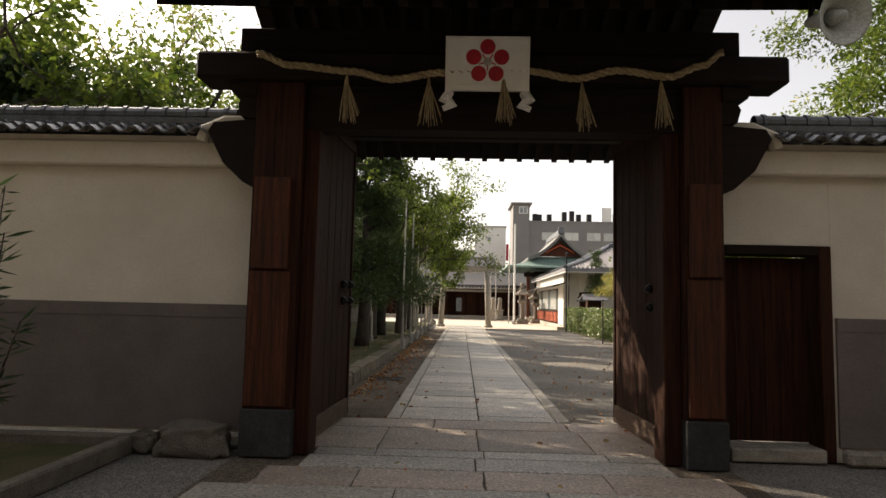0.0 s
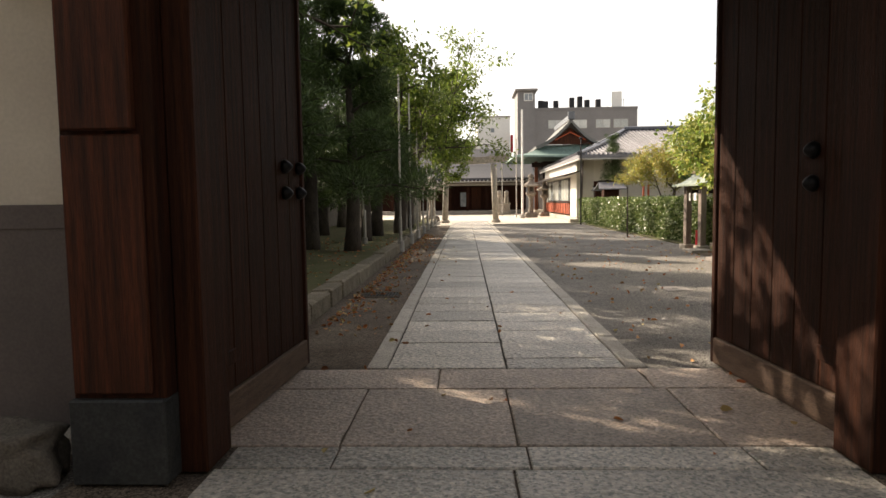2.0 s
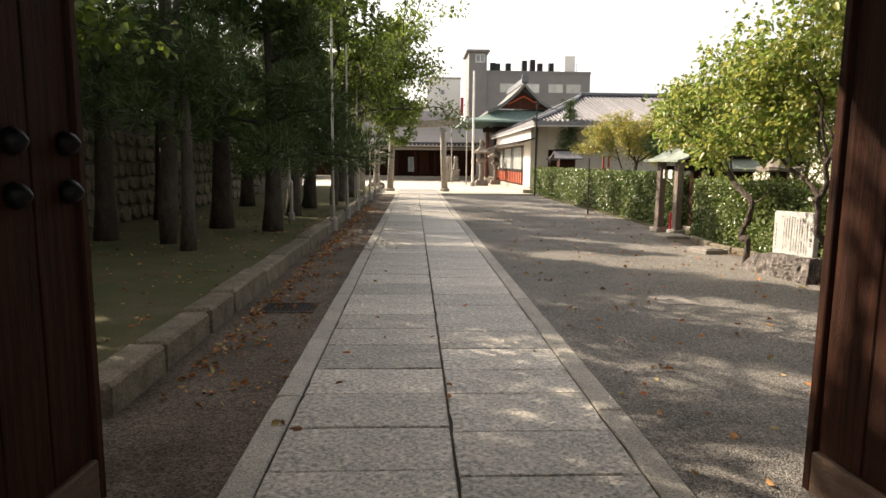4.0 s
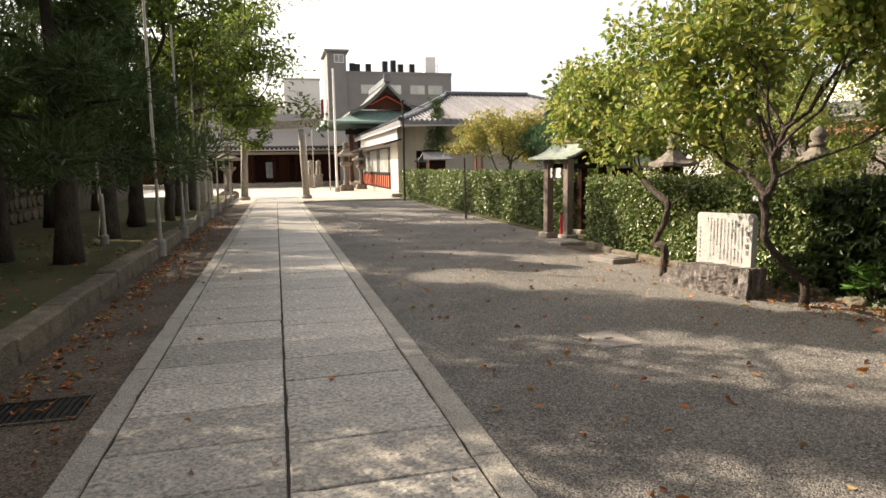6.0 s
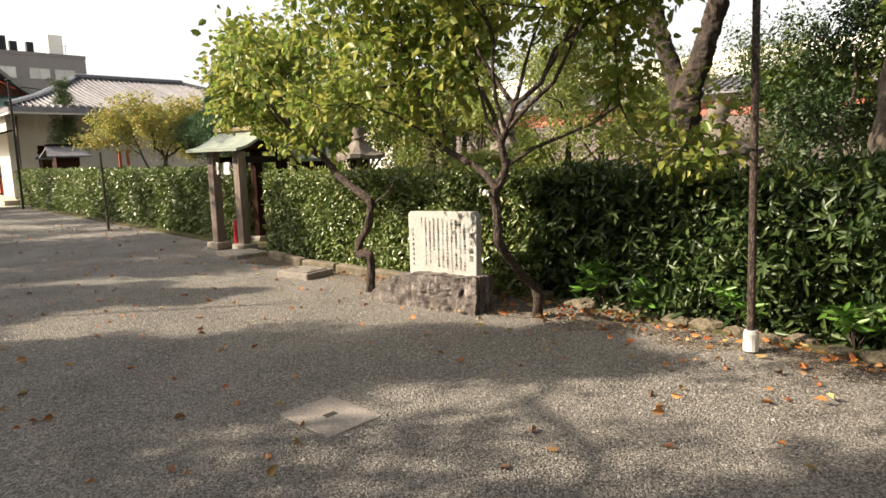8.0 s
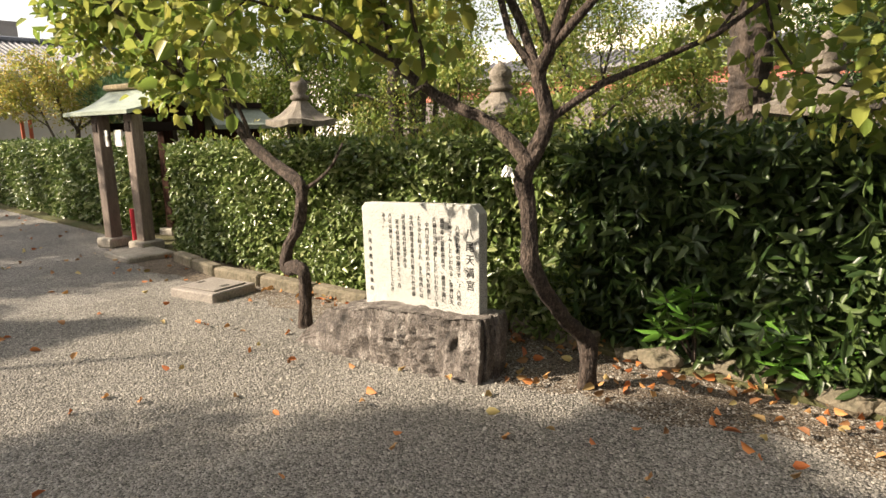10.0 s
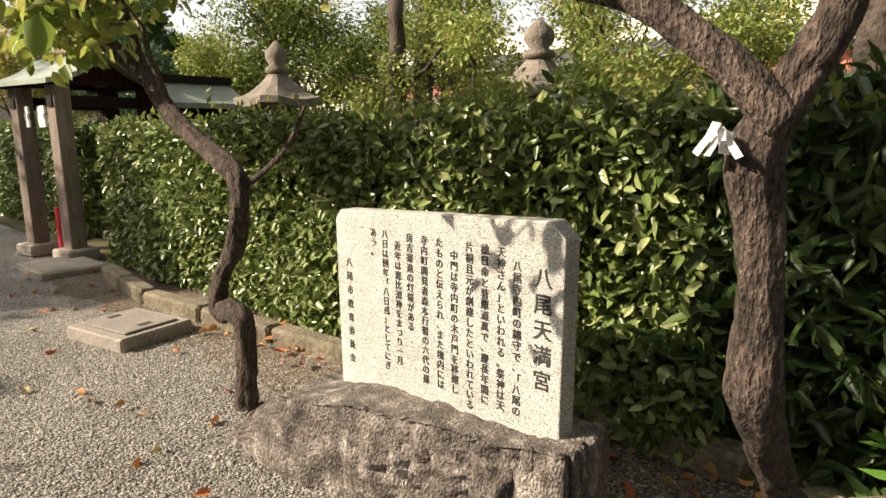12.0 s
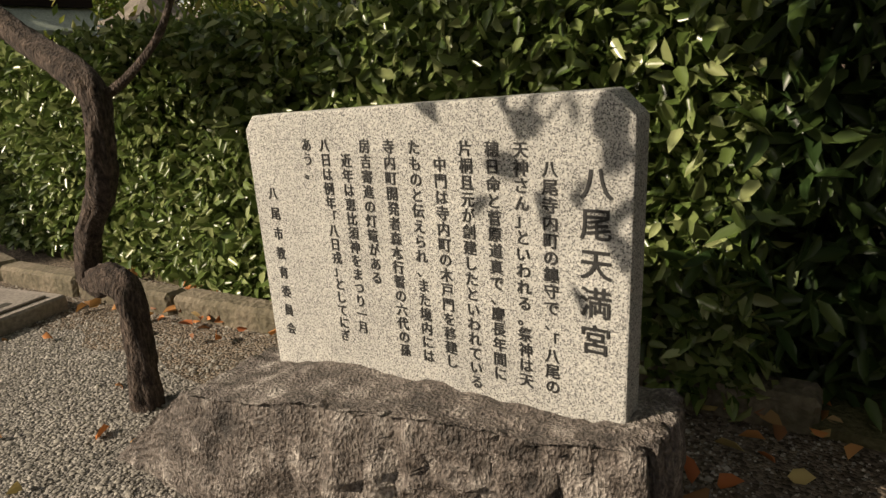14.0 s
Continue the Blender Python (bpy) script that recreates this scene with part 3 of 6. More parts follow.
# ---- gate ----
def gate():
    t = thing("temple_gate", "dark old timber gateway with red-brown post covers and heavy crossbeam", "gate", (0, 5.3, 0))
    def b(name, x0, x1, y0, y1, z0, z1, m=M_WOOD, label="", bev=0.01):
        return boxpart(name, (x0, x1, y0 - 5.3, y1 - 5.3, z0, z1), m, t, label, bev)
    b("post", -2.29, -1.78, 5.02, 5.42, 0.0, 3.9)
    b("post", 2.2, 2.6, 5.02, 5.42, 0.0, 3.9)
    b("inner_post", -1.778, -1.62, 5.14, 5.5, 0.0, 3.9)
    b("inner_post", 2.02, 2.198, 5.14, 5.5, 0.0, 3.9)
    b("post_cover", -2.25, -1.87, 4.96, 5.02, 1.9, 2.86, M_RED, "flat red-brown board cover")
    b("post_cover", 2.24, 2.56, 4.96, 5.02, 1.9, 2.86, M_RED, "flat red-brown board cover")
    b("post_face", -2.27, -1.84, 4.985, 5.018, 0.5, 1.88, M_RED, "weathered reddish timber face")
    b("post_face", 2.22, 2.58, 4.985, 5.018, 0.5, 1.88, M_RED, "weathered reddish timber face")
    b("post_shoe", -2.297, -1.773, 4.975, 5.43, 0.0, 0.47, M_SHOE, "dark verdigris metal post shoe")
    b("post_shoe", 2.193, 2.607, 4.975, 5.43, 0.0, 0.47, M_SHOE, "dark verdigris metal post shoe")
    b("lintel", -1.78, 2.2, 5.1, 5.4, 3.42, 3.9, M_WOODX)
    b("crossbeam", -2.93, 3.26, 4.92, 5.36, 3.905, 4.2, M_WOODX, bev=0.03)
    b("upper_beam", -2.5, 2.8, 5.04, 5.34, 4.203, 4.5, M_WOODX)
    for sd, x in ((-1, -2.29), (1, 2.6)):
        for prof, y0, y1 in (([(0, 2.78), (0.12, 2.82), (0.34, 3.02), (0.52, 3.36), (0.46, 3.46), (0, 3.5)], 5.05, 5.38), ([(0, 3.5), (0.16, 3.52), (0.2, 3.66), (0.16, 3.72), (0, 3.74)], 5.03, 5.4), ([(0, 3.74), (0.26, 3.77), (0.3, 3.87), (0, 3.9)], 5.0, 5.4)):
            bm = bmesh.new()
            a = [bm.verts.new((x + sd * p, y0 - 5.3, z)) for p, z in prof]
            c = [bm.verts.new((x + sd * p, y1 - 5.3, z)) for p, z in prof]
            bm.faces.new(a); bm.faces.new(c)
            for k in range(len(a)):
                q = (k + 1) % len(a)
                bm.faces.new((a[k], a[q], c[q], c[k]))
            part("bracket", bm, M_WOODX, t)
        bm = bmesh.new()
        tube(bm, [(x + sd * 0.12, -0.05, 3.53), (x + sd * 0.4, -0.05, 3.52), (x + sd * 0.62, -0.05, 3.42), (x + sd * 0.66, -0.05, 3.3)], [0.06, 0.07, 0.075, 0.07], 10)
        part("end_tile", bm, M_CREAM, t, "pale plastered coping end")
    b("rear_post", -2.36, -2.13, 7.62, 7.85, 0, 4.0)
    b("rear_post", 2.62, 2.84, 7.62, 7.85, 0, 4.0)
    b("rear_beam", -2.6, 3.1, 7.64, 7.84, 4.003, 4.27, M_WOODX)
    b("tie_beam", -2.34, -2.15, 5.5, 7.62, 3.6, 3.85)
    b("tie_beam", 2.64, 2.82, 5.5, 7.62, 3.6, 3.85)
    for i in range(20):
        x = -2.72 + i * 0.3
        bm = bmesh.new()
        for (ya, za, yb, zb) in ((3.72, 4.17, 6.5, 5.5), (9.35, 4.12, 6.5, 5.5)):
            vs = []
            for (y, z) in ((ya, za - 0.06), (yb, zb - 0.06)):
                vs += [bm.verts.new((x + sx * 0.045, y - 5.3, z + sz)) for sx, sz in ((-1, 0), (1, 0), (1, 0.11), (-1, 0.11))]
            for k in range(4):
                bm.faces.new((vs[k], vs[(k + 1) % 4], vs[4 + (k + 1) % 4], vs[4 + k]))
            bm.faces.new(vs[0:4]); bm.faces.new(vs[4:8])
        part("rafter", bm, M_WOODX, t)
    bm = bmesh.new()
    for (ya, za, yb, zb) in ((3.6, 4.2, 6.5, 5.62), (9.45, 4.16, 6.5, 5.62)):
        lo = [bm.verts.new((x, y - 5.3, z)) for x, y, z in ((-2.95, ya, za), (3.3, ya, za), (3.3, yb, zb), (-2.95, yb, zb))]
        hi = [bm.verts.new((x, y - 5.3, z + 0.2)) for x, y, z in ((-2.95, ya, za), (3.3, ya, za), (3.3, yb, zb), (-2.95, yb, zb))]
        bm.faces.new(lo); bm.faces.new(hi)
        for k in range(4):
            bm.faces.new((lo[k], lo[(k + 1) % 4], hi[(k + 1) % 4], hi[k]))
    part("roof", bm, M_TILE, t, "dark tiled gable roof")
    # Boards added under the tiles to keep the eave's underside near-black.
    bm = bmesh.new()
    for (ya, za, yb, zb) in ((3.6, 4.17, 6.46, 5.575), (9.45, 4.13, 6.54, 5.575)):
        lo = [bm.verts.new((x, y - 5.3, z)) for x, y, z in ((-2.94, ya, za), (3.29, ya, za), (3.29, yb, zb), (-2.94, yb, zb))]
        hi = [bm.verts.new((v.co.x, v.co.y, v.co.z + 0.025)) for v in lo]
        bm.faces.new(lo); bm.faces.new(hi)
        for k in range(4):
            bm.faces.new((lo[k], lo[(k + 1) % 4], hi[(k + 1) % 4], hi[k]))
    part("soffit", bm, M_WOODX, t, "near-black soffit boards")
    bm = bmesh.new()
    for i in range(26):
        x = -2.9 + i * 0.245
        for (ya, za, yb, zb) in ((3.6, 4.42, 6.5, 5.84), (9.45, 4.38, 6.5, 5.84)):
            tube(bm, [(x, ya - 5.3, za), (x, yb - 5.3, zb)], 0.075, 8)
    part("tiling", bm, M_TILE, t, smooth=True, kind="stuff")
    bm = bmesh.new()
    bx(bm, -2.95, 3.3, 6.32 - 5.3, 6.68 - 5.3, 5.8, 6.1, 0.05)
    part("ridge", bm, M_TILE, t)
    return t


GATE = gate()


def door_leaf(x_near, x_far, side, label, bosses):
    """An open plank door leaf standing back from the gateway."""
    t = thing("gate_door", label, "door", ((x_near + x_far) / 2, 6.4, 0.012), "gate doors")
    t.rotation_euler = (0, 0, math.atan2(x_near - x_far, 2.1))
    n = 7
    for i in range(n):
        y0 = -1.05 + i * 0.3
        boxpart("plank", (-0.035, 0.035, y0, y0 + 0.294, 0.24, 3.7), M_WOOD, t, bev=0.006)
    boxpart("bottom_rail", (-0.06, 0.06, -1.06, 1.06, 0.0, 0.235), M_RAIL, t, "pale worn bottom rail", bev=0.01)
    boxpart("top_rail", (-0.06, 0.06, -1.06, 1.06, 3.705, 3.84), M_WOOD, t, bev=0.01)
    for y in (-1.09, 1.09):
        boxpart("stile", (-0.055, 0.055, y - 0.028, y + 0.028, 0, 3.84), M_WOOD, t, bev=0.006)
    for y in bosses:
        for z in (1.58, 1.8):
            bm = bmesh.new()
            lathe(bm, [(0.001, 0), (0.055, 0.002), (0.06, 0.02), (0.045, 0.05), (0.02, 0.075), (0.001, 0.085)], 14)
            o = part("boss", bm, M_IRON, t, "domed black iron boss", smooth=True)
            o.location = (side * 0.036, y, z)
            o.rotation_euler = (0, side * math.pi / 2, 0)
    bm = bmesh.new()
    bx(bm, side * 0.036 if side > 0 else -0.056, 0.056 if side > 0 else -0.036, -0.98, -0.45, 0.42, 0.52, 0.006)
    part("strap", bm, M_WOOD, t)
    return t


door_leaf(-1.82, -1.69, 1, "open dark plank gate door with iron bosses", (0.62, 0.98))
door_leaf(2.24, 2.12, -1, "open dark plank gate door with iron bosses", (-0.35,))


# ---- plaster walls ----
def wave_coping(name, x0, x1, yc, z, parent):
    """Roof tiles of a wall: curved pantile rows that slope to both sides and a round ridge."""
    n = int(round((x1 - x0) / 0.24))
    w = (x1 - x0) / n
    for i in range(n):
        bm = bmesh.new()
        for s in (-1, 1):
            rows = 3
            for r in range(rows):
                ya, yb = 0.06 + 0.155 * r, 0.06 + 0.155 * (r + 1) + 0.02
                grid = []
                for (yy, zz) in ((ya, -0.42 * ya + 0.012 * 0), (yb, -0.42 * yb + 0.03)):
                    grid.append([(-w / 2 + w * k / 6, s * yy, zz + 0.035 * math.cos(2 * math.pi * k / 6 + 0.4)) for k in range(7)])
                top = [[bm.verts.new(p) for p in row] for row in grid]
                bot = [[bm.verts.new((p[0], p[1], p[2] - 0.022)) for p in row] for row in grid]
                for k in range(6):
                    bm.faces.new((top[0][k], top[0][k + 1], top[1][k + 1], top[1][k]))
                    bm.faces.new((bot[0][k], bot[0][k + 1], bot[1][k + 1], bot[1][k]))
                    bm.faces.new((top[1][k], top[1][k + 1], bot[1][k + 1], bot[1][k]))
        o = part("roof_tile", bm, M_TILE, parent, smooth=False)
        o.location = (x0 + w * (i + 0.5), yc, z)
    bm = bmesh.new()
    bx(bm, x0, x1, yc - 0.09, yc + 0.09, z - 0.02, z + 0.06, 0.01)
    tube(bm, [(x0, yc, z + 0.1), (x1, yc, z + 0.1)], 0.09, 12)
    for i in range(n):
        tube(bm, [(x0 + w * (i + 0.35), yc, z + 0.1), (x0 + w * (i + 0.35) + 0.04, yc, z + 0.1)], 0.105, 12)
    part("ridge_tiles", bm, M_TILE, parent)


def wall_left():
    w = boxpart("wall_1", (-12, -2.31, 5.5, 5.8, 0, 3.3), M_CREAM, None, "cream plaster wall with grey-brown lower panels and tiled coping", kind="structure")
    boxpart("dado", (-12, -2.34, 5.465, 5.497, 0.16, 1.52), M_DADO, w)
    boxpart("dado_band", (-12, -2.345, 5.458, 5.4645, 1.375, 1.515), M_DADO, w, bev=0.003)
    boxpart("eave_band", (-12, -2.5, 5.36, 5.497, 3.05, 3.33), M_CREAM, w, bev=0.02)
    boxpart("corner_trim", (-2.335, -2.3, 5.46, 5.5, 1.53, 3.04), M_DADO, w)
    boxpart("plinth", (-12, -2.3, 5.34, 5.45, 0, 0.15), M_STONE, w, bev=0.03)
    wave_coping("coping", -12, -2.7, 5.65, 3.6, w)
    boxpart("coping_bed", (-12, -2.6, 5.42, 5.88, 3.335, 3.4), M_CREAM, w)


def wall_right():
    w = boxpart("wall_2", (3.93, 12, 5.5, 5.8, 0, 3.3), M_CREAM, None, "cream plaster wall with grey-brown lower panels and tiled coping", kind="structure")
    boxpart("wall_over_door", (2.62, 3.927, 5.5, 5.8, 2.3, 3.3), M_CREAM, w)
    boxpart("dado", (3.96, 12, 5.465, 5.497, 0.16, 1.52), M_DADO, w)
    boxpart("dado_band", (3.965, 12, 5.458, 5.4645, 1.375, 1.515), M_DADO, w, bev=0.003)
    boxpart("eave_band", (2.9, 12, 5.36, 5.497, 3.05, 3.33), M_CREAM, w, bev=0.02)
    boxpart("plinth", (3.95, 12, 5.3, 5.45, 0, 0.15), M_STONE, w, bev=0.03)
    wave_coping("coping", 3.2, 12, 5.65, 3.6, w)
    boxpart("coping_bed", (3.1, 12, 5.42, 5.88, 3.335, 3.4), M_CREAM, w)
    d = boxpart("door_1", (2.8, 3.79, 5.72, 5.77, 0.16, 2.18), M_WOOD, None, "closed dark plank side door in a timber frame", kind="structure")
    for i in range(6):
        boxpart("plank", (2.81 + i * 0.163, 2.97 + i * 0.163, 5.695, 5.718, 0.17, 2.17), M_WOOD, d, bev=0.004)
    boxpart("door_frame", (2.64, 2.795, 5.47, 5.78, 0.0, 2.295), M_WOOD, d, bev=0.008)
    boxpart("door_frame", (3.795, 3.925, 5.47, 5.78, 0.0, 2.295), M_WOOD, d, bev=0.008)
    boxpart("door_head", (2.8, 3.79, 5.47, 5.78, 2.19, 2.295), M_WOODX, d, bev=0.008)
    boxpart("door_sill", (2.8, 3.79, 5.40, 5.78, 0.0, 0.14), M_STONE, d, bev=0.015)


wall_left()
wall_right()

# ---- bed kerb and rubble wall ----
def kerb_stones():
    rng = random.Random(4)
    y = 8.6
    w = boxpart("kerb", (-2.36, -2.2, 8.6, 46, -0.25, 0.1), M_BEDKERB, None, "low mossy stone kerb along the planting bed", kind="structure")
    while y < 45.5:
        L = rng.uniform(0.8, 1.7)
        bm = bmesh.new()
        bx(bm, -0.17, 0.14, -L / 2 + 0.008, L / 2 - 0.008, -0.05, 0.24 + rng.uniform(-0.02, 0.03), 0.03)
        for v in bm.verts:
            v.co += Vector(noise.noise_vector(v.co * 3 + Vector((0, y, 0)))) * 0.02
        part("kerb_stone", bm, M_BEDKERB, w, loc=(-2.26, y + L / 2, 0))
        y += L


kerb_stones()


def rubble_wall():
    """A retaining wall of fitted irregular stones at the back of the bed."""
    w = boxpart("wall_3", (-8.2, -7.3, 9, 46, 0, 2.8), M_CONCDARK, None, "old rubble stone wall at the back of the shaded bed", kind="structure")
    rng = random.Random(12)
    n = 0
    z = 0.2
    while z < 2.75:
        h = rng.uniform(0.32, 0.48)
        y = 9.0 + rng.uniform(0, 0.3)
        while y < 34:
            L = rng.uniform(0.35, 0.75)
            bm = bmesh.new()
            k = 7
            a = []
            for s in range(k):
                f = 2 * math.pi * s / k + rng.uniform(-0.2, 0.2)
                a.append((max(-1, min(1, 1.25 * math.cos(f))) * L * 0.48, max(-1, min(1, 1.25 * math.sin(f))) * h * 0.48))
            A = [bm.verts.new((0.0, p, q)) for p, q in a]
            B = [bm.verts.new((0.09, p * 0.82, q * 0.82)) for p, q in a]
            bm.faces.new(B)
            for s in range(k):
                bm.faces.new((A[s], A[(s + 1) % k], B[(s + 1) % k], B[s]))
            if n < 290:
                part("wall_stone", bm, M_BEDKERB, w, loc=(-7.3, y + L / 2, z + h / 2 + rng.uniform(-0.03, 0.03)))
            else:
                bm.free()
            n += 1
            y += L
        z += h


rubble_wall()


# ---- far buildings ----
def curved_roof(bm, ridge, eave, rise, n=6, thick=0.12):
    """One slope between a ridge line and an eave line, sagging in between."""
    (a0, a1), (b0, b1) = ridge, eave
    rows = []
    for i in range(n + 1):
        f = i / n
        s = -rise * math.sin(math.pi * f) * 0.6
        rows.append([Vector(a0).lerp(Vector(b0), f) + Vector((0, 0, s)), Vector(a1).lerp(Vector(b1), f) + Vector((0, 0, s))])
    top = [[bm.verts.new(p) for p in r] for r in rows]
    bot = [[bm.verts.new(p - Vector((0, 0, thick))) for p in r] for r in rows]
    for i in range(n):
        bm.faces.new((top[i][0], top[i][1], top[i + 1][1], top[i + 1][0]))
        bm.faces.new((bot[i][0], bot[i][1], bot[i + 1][1], bot[i + 1][0]))
        for k in (0, 1):
            bm.faces.new((top[i][k], top[i + 1][k], bot[i + 1][k], bot[i][k]))
    for i in (0, n):
        bm.faces.new((top[i][0], top[i][1], bot[i][1], bot[i][0]))


def shrine_hall():
    t = thing("shrine_hall", "timber shrine hall with a green copper gabled roof and vermilion details", "shrine building", (9.3, 60, 0))
    b = lambda n, d, m, l="": boxpart(n, d, m, t, l, 0.01)
    # The unlit inside of the hall is given by this wall's near-black colour.
    b("wall", (-2.2, 3.6, 1.6, 8, 0.5, 5.0), M_WOODX, "near-black wall standing in for the dark interior")
    b("platform", (-3.2, 4.4, -0.4, 9, 0, 0.5), M_STONE)
    for x in (-3.0, -1.2, 1.2, 3.0):
        b("pillar", (x - 0.14, x + 0.14, -0.1, 0.2, 0.5, 4.9), M_RED, "red-brown pillar")
    b("beam", (-3.4, 3.6, -0.12, 0.22, 4.4, 4.8), M_WOODX)
    b("panel", (-2.0, 1.0, 1.5, 1.59, 0.6, 2.2), M_VERM, "vermilion lower panel")
    b("panel", (-2.0, 1.0, 1.5, 1.59, 2.4, 3.6), M_PAPER, "white upper panel")
    bm = bmesh.new()
    E = [(-5.2, -2.4, 5.35), (4.6, -2.4, 5.2), (4.6, 9, 5.2), (-5.2, 9, 5.35)]
    U = [(-2.3, 0.2, 6.35), (2.3, 0.2, 6.35), (2.3, 8, 6.35), (-2.3, 8, 6.35)]
    for i in range(4):
        curved_roof(bm, (U[i], U[(i + 1) % 4]), (E[i], E[(i + 1) % 4]), 0.35, 6, 0.16)
    part("skirt_roof", bm, M_COPPER, t, "green copper skirt roof")
    bm = bmesh.new()
    curved_roof(bm, ((0, -0.9, 8.55), (0, 8.4, 8.55)), ((-3.1, -0.9, 6.2), (-3.1, 8.4, 6.2)), 0.55, 8, 0.2)
    curved_roof(bm, ((0, -0.9, 8.55), (0, 8.4, 8.55)), ((3.1, -0.9, 6.2), (3.1, 8.4, 6.2)), 0.55, 8, 0.2)
    part("gable_roof", bm, M_GABLE, t, "grey-brown weathered gable roof")
    bm = bmesh.new()
    a = [bm.verts.new(p) for p in ((-2.0, -0.3, 6.4), (2.0, -0.3, 6.4), (0, -0.3, 7.9))]
    c = [bm.verts.new(p) for p in ((-2.0, -0.2, 6.4), (2.0, -0.2, 6.4), (0, -0.2, 7.9))]
    bm.faces.new(a); bm.faces.new(c)
    for k in range(3):
        bm.faces.new((a[k], a[(k + 1) % 3], c[(k + 1) % 3], c[k]))
    part("gable_wall", bm, M_RED, t, "red-brown gable board")
    for s in (-1, 1):
        bm = bmesh.new()
        curved_roof(bm, ((0, -1.0, 8.5), (0, -0.9, 8.5)), ((s * 3.0, -1.0, 6.2), (s * 3.0, -0.9, 6.2)), 0.55, 8, 0.26)
        part("bargeboard", bm, M_GABLE, t)
    for s in (-1, 1):
        bm = bmesh.new()
        tube(bm, [(0, -0.5, 7.45), (s * 1.35, -0.5, 6.75)], 0.06, 6)
        part("gable_strut", bm, M_VERM, t)
    bm = bmesh.new()
    bx(bm, -0.2, 0.2, -1.0, 8.4, 8.45, 8.95, 0.04)
    bx(bm, -0.3, 0.3, -1.15, -0.95, 8.5, 9.2, 0.05)
    part("ridge", bm, M_TILE, t, "dark ridge with end ornament")
    return t


def office():
    t = thing("shrine_office", "long white shrine office with grey tiled hip roof", "building", (7.0, 43, 0))
    def b(n, d, m, l="", p=None):
        return boxpart(n, d, m, p or t, l, 0.008)
    b("foundation", (0.05, 14, 0.05, 16, 0, 0.3), M_STONE)
    b("wall", (0.0, 0.2, 0, 2.4, 0.3, 4.0), M_OFFICE)
    b("wall", (0.0, 0.2, 2.403, 14.6, 2.95, 4.0), M_OFFICE)
    b("wall", (0.0, 0.2, 14.603, 16, 0.3, 4.0), M_OFFICE)
    b("base_panel", (-0.06, 0.14, 2.42, 14.58, 0.42, 1.18), M_VERM, "vermilion slatted base panel")
    for i in range(17):
        y = 2.45 + i * 0.755
        b("panel_post", (-0.11, -0.063, y, y + 0.07, 0.4, 1.22), M_WOODX)
    b("sill", (-0.12, 0.18, 2.42, 14.58, 1.2, 1.28), M_WOODX)
    for i in range(8):
        y = 2.45 + i * 1.515
        w = boxpart("window", (-0.02, 0.04, y, y + 1.47, 1.3, 2.9), M_WOODX, t)
        for k in range(2):
            boxpart("pane", (-0.04, -0.022, y + 0.05 + k * 0.71, y + 0.68 + k * 0.71, 1.36, 2.84), M_CURTAIN if (i + k) % 3 else M_GLASS, w)
    b("end_wall", (0.2, 1.1, 0.0, 0.2, 0.3, 4.0), M_OFFICE)
    b("end_wall", (2.4, 14, 0.0, 0.2, 0.3, 4.0), M_OFFICE)
    b("end_wall", (1.1, 2.4, 0.0, 0.2, 2.6, 4.0), M_OFFICE)
    # Dark panel behind the doorway gives the unlit inside by colour.
    b("door_opening", (1.1, 2.4, 0.5, 0.6, 0.3, 2.6), M_WOOD)
    b("step", (-0.6, 1.4, -1.2, -0.3, 0, 0.2), M_STONE)
    bm = bmesh.new()
    curved_roof(bm, ((0.0, -1.4, 3.25), (0.0, 15.6, 3.25)), ((-1.0, -1.4, 2.95), (-1.0, 15.6, 2.95)), 0.0, 2, 0.08)
    part("canopy", bm, M_WOODX, t, "dark lean-to canopy over the windows")
    bm = bmesh.new()
    E = [(-0.35, -2.9, 4.1), (16.5, -2.9, 4.1), (16.5, 17.5, 4.1), (-0.35, 17.5, 4.1)]
    R = [(4.7, 6.5, 6.45), (10.5, 6.5, 6.45)]
    curved_roof(bm, (R[0], R[1]), (E[0], E[1]), 0.25, 6, 0.2)
    curved_roof(bm, (R[1], R[0]), (E[2], E[3]), 0.25, 6, 0.2)
    curved_roof(bm, (R[0], R[0]), (E[3], E[0]), 0.25, 6, 0.2)
    curved_roof(bm, (R[1], R[1]), (E[1], E[2]), 0.25, 6, 0.2)
    part("roof", bm, M_TILEFAR, t, "grey tiled hip roof")
    bm = bmesh.new()
    n = 62
    for i in range(n):
        x = -0.3 + 16.7 * i / (n - 1)
        f = (x + 0.35) / 16.85
        if x < 4.7:
            e = (x + 0.35) / 5.05
        elif x > 10.5:
            e = (16.5 - x) / 6.0
        else:
            e = 1
        pts = []
        for k in range(7):
            g = 1 - e * (k / 6)
            z = 4.1 + (6.45 - 4.1) * (1 - g) - 0.25 * 0.6 * math.sin(math.pi * g)
            pts.append((x, -2.9 + 9.4 * (1 - g), z + 0.03))
        tube(bm, pts, 0.06, 5)
    part("tiling", bm, M_TILEFAR, t, kind="stuff")
    bm = bmesh.new()
    tube(bm, [(4.6, 6.5, 6.55), (10.6, 6.5, 6.55)], 0.2, 8)
    for a, c in ((R[0], E[0]), (R[1], E[1]), (R[0], E[3])):
        tube(bm, [Vector(a).lerp(Vector(c), k / 6) + Vector((0, 0, 0.08 - 0.15 * math.sin(math.pi * k / 6))) for k in range(7)], 0.14, 6)
    part("ridge", bm, M_TILE, t)
    for y in (-0.12, 8.0):
        bm = bmesh.new()
